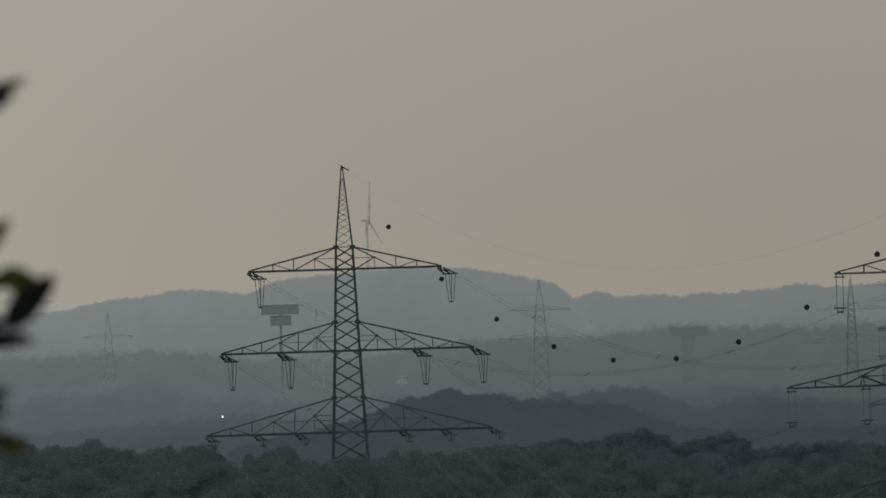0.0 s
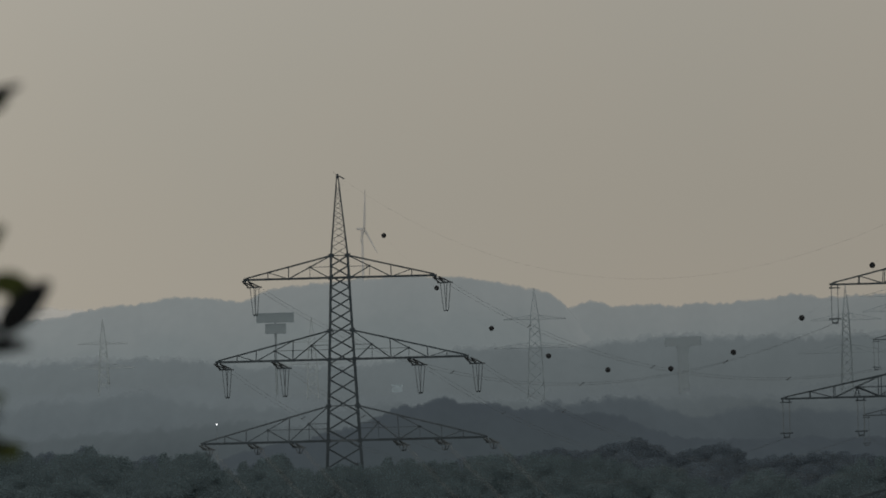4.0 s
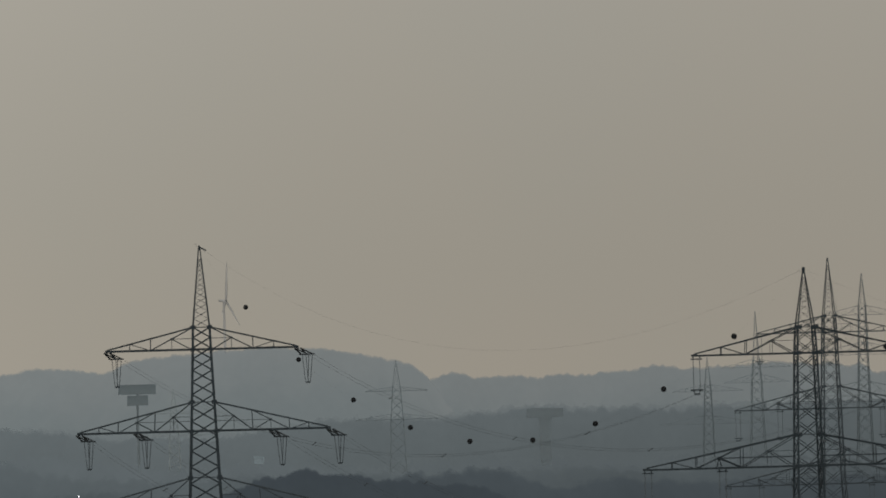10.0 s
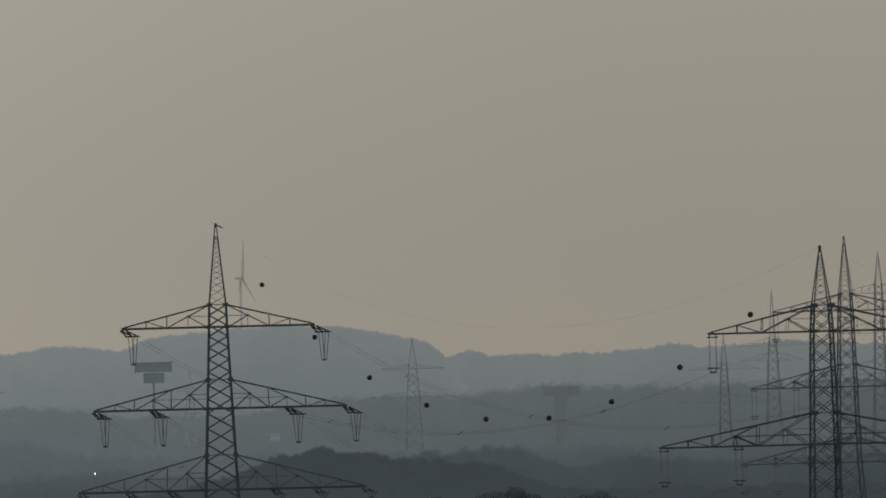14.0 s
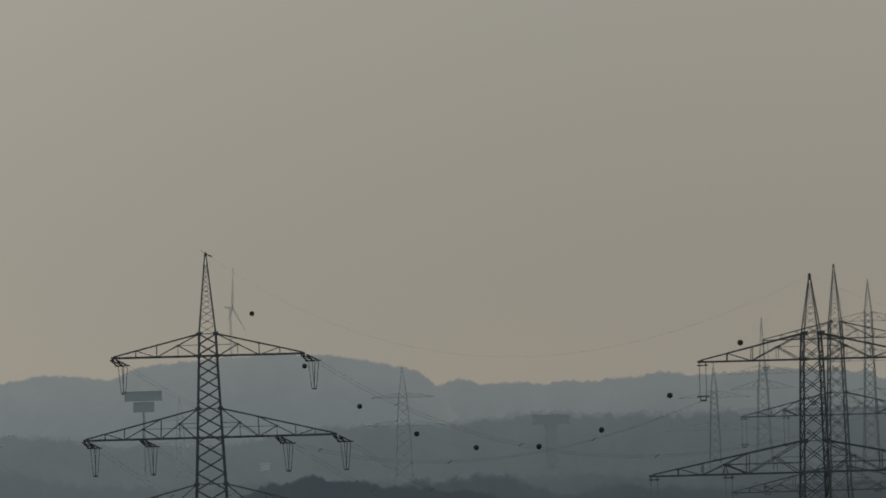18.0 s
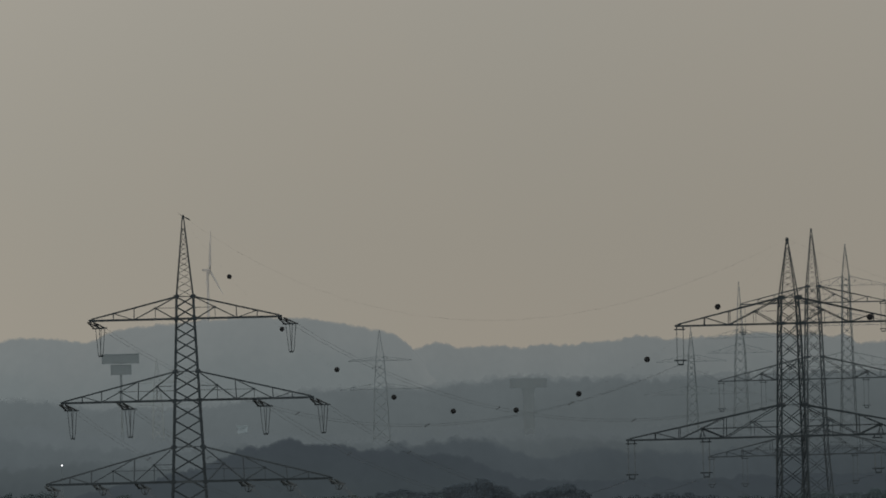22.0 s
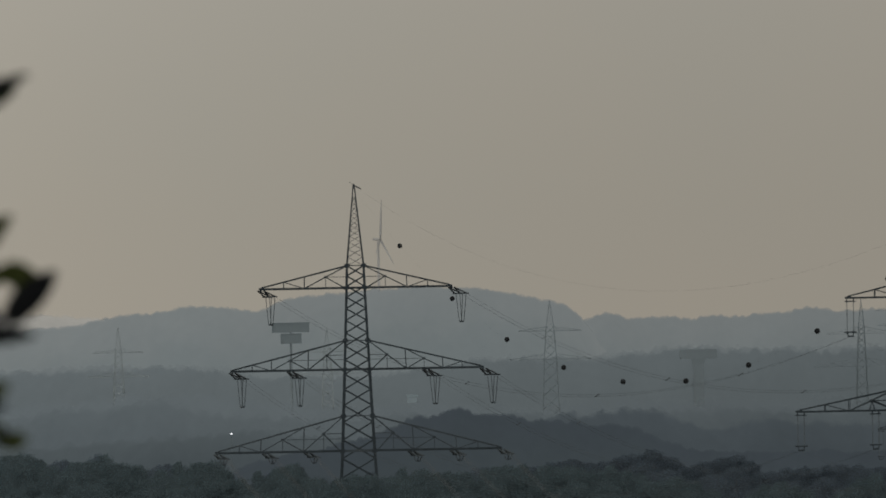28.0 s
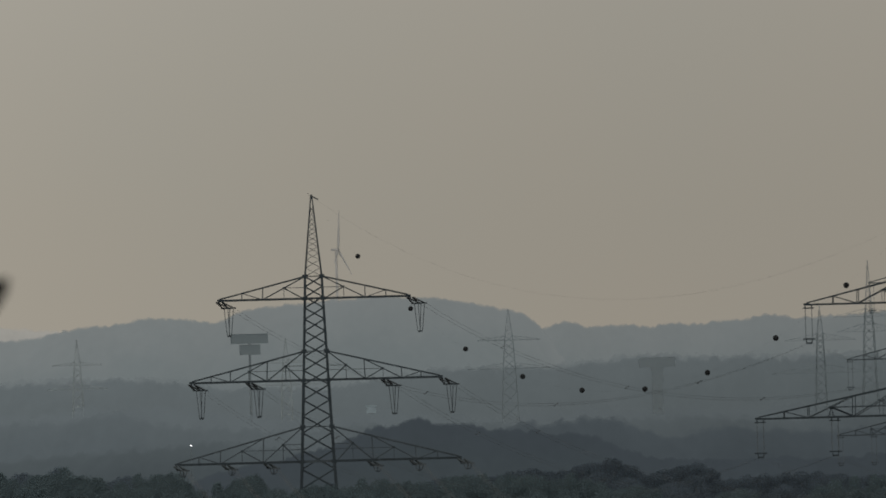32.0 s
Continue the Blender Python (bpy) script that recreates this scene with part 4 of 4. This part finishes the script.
class Wood:
    """Plants copies of a few kinds of tree, each kind built once."""

    def __init__(self, seed, leaves, label, group, fine=True):
        self.rng = random.Random(seed)
        self.kinds = [make_tree(self.rng, 18.0, self.rng.uniform(3.0, 4.2), i % 3 == 1, leaves, label, group, fine) for i in range(6)]
        self.fresh = set(range(6))

    def plant(self, x, y, height, wide=1.0):
        k = min(self.fresh) if self.fresh else self.rng.randrange(6)
        s = height / 18.0
        size = (s * wide * self.rng.uniform(0.9, 1.15), s * wide, s)
        # Turned only a little, so the leaning normals stay on the camera side.
        turned = pose(x, y, 0, 0, 0, self.rng.uniform(-35, 35))
        if k in self.fresh:
            self.fresh.discard(k)
            self.kinds[k].matrix_basis = turned @ Matrix.Diagonal((*size, 1))
        else:
            old = self.kinds[k].scale
            copy_thing(self.kinds[k], turned @ Matrix.Diagonal((size[0] / old[0], size[1] / old[1], size[2] / old[2], 1)))

    def row(self, d, lo, hi, line, below, step, uneven, wide=1.0):
        """A row of trees at the distance d, from bearing lo to hi, whose tops follow a treetop line."""
        x = bearing(lo, d)
        while x < bearing(hi, d):
            want = float(np.interp(x / d * 1000, [p[0] for p in line], [p[1] for p in line]))
            self.plant(x, d + self.rng.uniform(-3, 3), level(want - below, d) + 0.25 - uneven * self.rng.random() ** 1.5, wide)
            x += step * self.rng.uniform(0.7, 1.3)


# Treetop lines, traced by pixel to fit the camera's view.
FRONT = [(-45, -7.4), (-28.9, -7.55), (-28.1, -6.85), (-27.0, -6.94), (-25.8, -7.42), (-25.2, -7.3), (-24.2, -7.72), (-23.3, -7.27), (-22.2, -7.03), (-21.4, -7.11), (-20.9, -7.58), (-20.1, -7.79), (-18.3, -7.83), (-17.9, -7.44), (-17.0, -7.85), (-15.9, -7.42), (-15.2, -8.1), (-14.1, -8.43), (-12.3, -8.2), (-11.6, -7.83), (-10.7, -7.39), (-9.8, -8.12), (-8.5, -8.8), (-6.6, -8.4), (-4.5, -8.75), (-3.4, -7.92), (-2.9, -7.8), (-2.1, -8.5), (1.1, -8.47), (1.5, -8.15), (3.4, -7.73), (4.4, -8.14), (6.6, -8.06), (8.6, -8.45), (9.5, -8.05), (10.3, -8.6), (11.9, -9.0), (14.5, -9.2), (15.8, -9.67), (17.4, -10.6), (19.2, -9.6), (20.3, -9.3), (21.8, -10.05), (23.2, -10.7), (24.9, -9.33), (25.7, -9.0), (27.6, -8.9), (36, -8.6), (50, -8.6)]
MIDDLE = [(3, -8.6), (5, -8.3), (7, -7.9), (9, -8.1), (10.4, -7.68), (11.2, -7.56), (12.6, -7.35), (13.5, -8.0), (14.6, -8.47), (15.3, -8.29), (15.9, -7.98), (17.2, -7.74), (17.8, -7.89), (18.6, -8.23), (19.4, -8.9), (21.1, -8.6), (23.7, -8.65), (24.3, -8.5), (26.9, -8.8), (29, -8.9), (36, -8.8), (44, -8.9)]
front_wood = Wood(4, FOLIAGE, "dark leafy tree in the wood below the pylons", "trees of the front wood")
front_wood.row(2044, -36, 42, FRONT, 0.0, 2.1, 0.7, 0.8)
inner_wood = Wood(7, FOLIAGE, "dark leafy tree inside the wood below the pylons", "trees of the front wood", False)
for d, below in ((2018, 0.5), (1980, 1.2), (1935, 2.1), (1885, 3.1)):
    inner_wood.row(d, -36, 42, FRONT, below, 4.5, 1.3, 1.4)
for dx, dy, rise in ((-4.6, -6, -8.75), (-2.6, -8, -8.65), (-0.6, -7, -8.85), (1.5, -8, -8.55), (3.4, -6, -8.8), (5.2, -7, -8.95)):
    front_wood.plant(-10.96 + dx, 1754 + dy, level(rise, 1754 + dy), 0.7)
# Trees farther back take the bluer leaves, haze put into their colour.
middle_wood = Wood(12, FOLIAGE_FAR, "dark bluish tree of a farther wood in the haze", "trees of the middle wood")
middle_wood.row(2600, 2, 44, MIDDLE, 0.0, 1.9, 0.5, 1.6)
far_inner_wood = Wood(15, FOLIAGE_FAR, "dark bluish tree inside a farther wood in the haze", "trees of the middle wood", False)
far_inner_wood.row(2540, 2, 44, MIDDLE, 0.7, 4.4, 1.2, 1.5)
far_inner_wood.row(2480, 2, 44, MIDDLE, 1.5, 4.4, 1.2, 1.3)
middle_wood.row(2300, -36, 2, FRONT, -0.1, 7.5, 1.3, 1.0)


# ---- the leafy twig by the camera ----
def leaf_shape(length, width, bend):
    """A pointed leaf along +x, folded at its midrib and curved."""
    s = Shape()
    n = 9
    v = []
    for i in range(n):
        t = i / (n - 1)
        w = width / 2 * math.sin(math.pi * min(1.0, t * 0.96 + 0.03)) ** 0.55 * (1.15 - 0.35 * t)
        z = -bend * length * t * t
        x = length * t
        v += [(x, -w, z + w * 0.35), (x, 0, z), (x, w, z + w * 0.35)]
    k = len(v)
    v += [(p[0], p[1], p[2] - 0.0006) for p in v]
    f = []
    for i in range(n - 1):
        for j in range(2):
            a = i * 3 + j
            f.append((a, a + 3, a + 4, a + 1))
            f.append((k + a, k + a + 1, k + a + 4, k + a + 3))
        f += [(i * 3, k + i * 3, k + i * 3 + 3, i * 3 + 3), (i * 3 + 2, i * 3 + 5, k + i * 3 + 5, k + i * 3 + 2)]
    s.add(v, f)
    s.tube([(-0.018, 0, 0.002), (0, 0, 0)], [0.0012, 0.0009], 5)
    return s


NEAR = 15.0


def near_tree():
    """A slender young tree beside the camera; only the leaf tips of one side hang into view."""
    r = random.Random(9)
    thing = new("young_tree")
    base = Vector((-1.35, NEAR + 0.1, ground_height(-1.35, NEAR) - 0.1))
    thing.location = base
    trunk = Shape()
    trunk.tube([(0, 0, 0), (0.05, 0, 1.2), (-0.02, 0.02, 2.6), (0.04, 0, 3.8)], [0.05, 0.04, 0.028, 0.012], 9)
    part("trunk", trunk, BARK, thing)
    eye = EYE - base.z

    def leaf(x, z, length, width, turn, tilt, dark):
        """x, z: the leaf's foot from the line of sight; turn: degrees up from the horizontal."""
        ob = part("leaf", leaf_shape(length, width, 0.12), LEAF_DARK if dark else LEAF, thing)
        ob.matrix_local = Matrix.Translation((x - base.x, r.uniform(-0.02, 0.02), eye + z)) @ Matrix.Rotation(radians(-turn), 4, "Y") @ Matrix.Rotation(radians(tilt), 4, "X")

    def twig(z, reach):
        pts = [(0.0, 0, eye + z - 0.10), ((reach - base.x) * 0.5, 0.02, eye + z - 0.03), (reach - base.x, 0, eye + z)]
        part("twig", Shape().tube(pts, [0.008, 0.005, 0.002], 6), BARK, thing)
        for i in range(14):
            t = 0.1 + 0.72 * i / 14
            leaf(base.x + (reach - base.x) * t, z - 0.10 * (1 - t) + r.uniform(-0.02, 0.02), r.uniform(0.04, 0.06), r.uniform(0.018, 0.026), r.uniform(-70, 70), r.uniform(20, 80), r.random() < 0.5)

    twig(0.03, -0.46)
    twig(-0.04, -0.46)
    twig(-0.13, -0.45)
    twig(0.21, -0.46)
    # These leaves are placed from pixel positions to fit the camera's view.
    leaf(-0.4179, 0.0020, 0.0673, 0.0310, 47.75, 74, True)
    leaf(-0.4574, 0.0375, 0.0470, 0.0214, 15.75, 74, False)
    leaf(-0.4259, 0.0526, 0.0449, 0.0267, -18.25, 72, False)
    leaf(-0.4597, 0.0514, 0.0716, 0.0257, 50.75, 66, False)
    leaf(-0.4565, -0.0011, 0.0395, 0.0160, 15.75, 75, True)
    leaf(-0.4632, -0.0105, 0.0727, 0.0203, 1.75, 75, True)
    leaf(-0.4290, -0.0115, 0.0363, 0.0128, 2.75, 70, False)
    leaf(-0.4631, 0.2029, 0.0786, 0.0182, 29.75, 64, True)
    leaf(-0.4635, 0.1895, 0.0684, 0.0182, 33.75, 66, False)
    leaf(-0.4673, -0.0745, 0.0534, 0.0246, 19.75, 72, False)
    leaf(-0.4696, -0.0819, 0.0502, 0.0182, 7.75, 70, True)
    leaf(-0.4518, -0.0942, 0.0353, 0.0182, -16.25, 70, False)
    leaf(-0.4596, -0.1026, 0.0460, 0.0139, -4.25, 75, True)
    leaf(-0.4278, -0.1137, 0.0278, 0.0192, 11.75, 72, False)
    tagged(thing, "young tree with dark green pointed leaves close to the viewpoint", "tree")


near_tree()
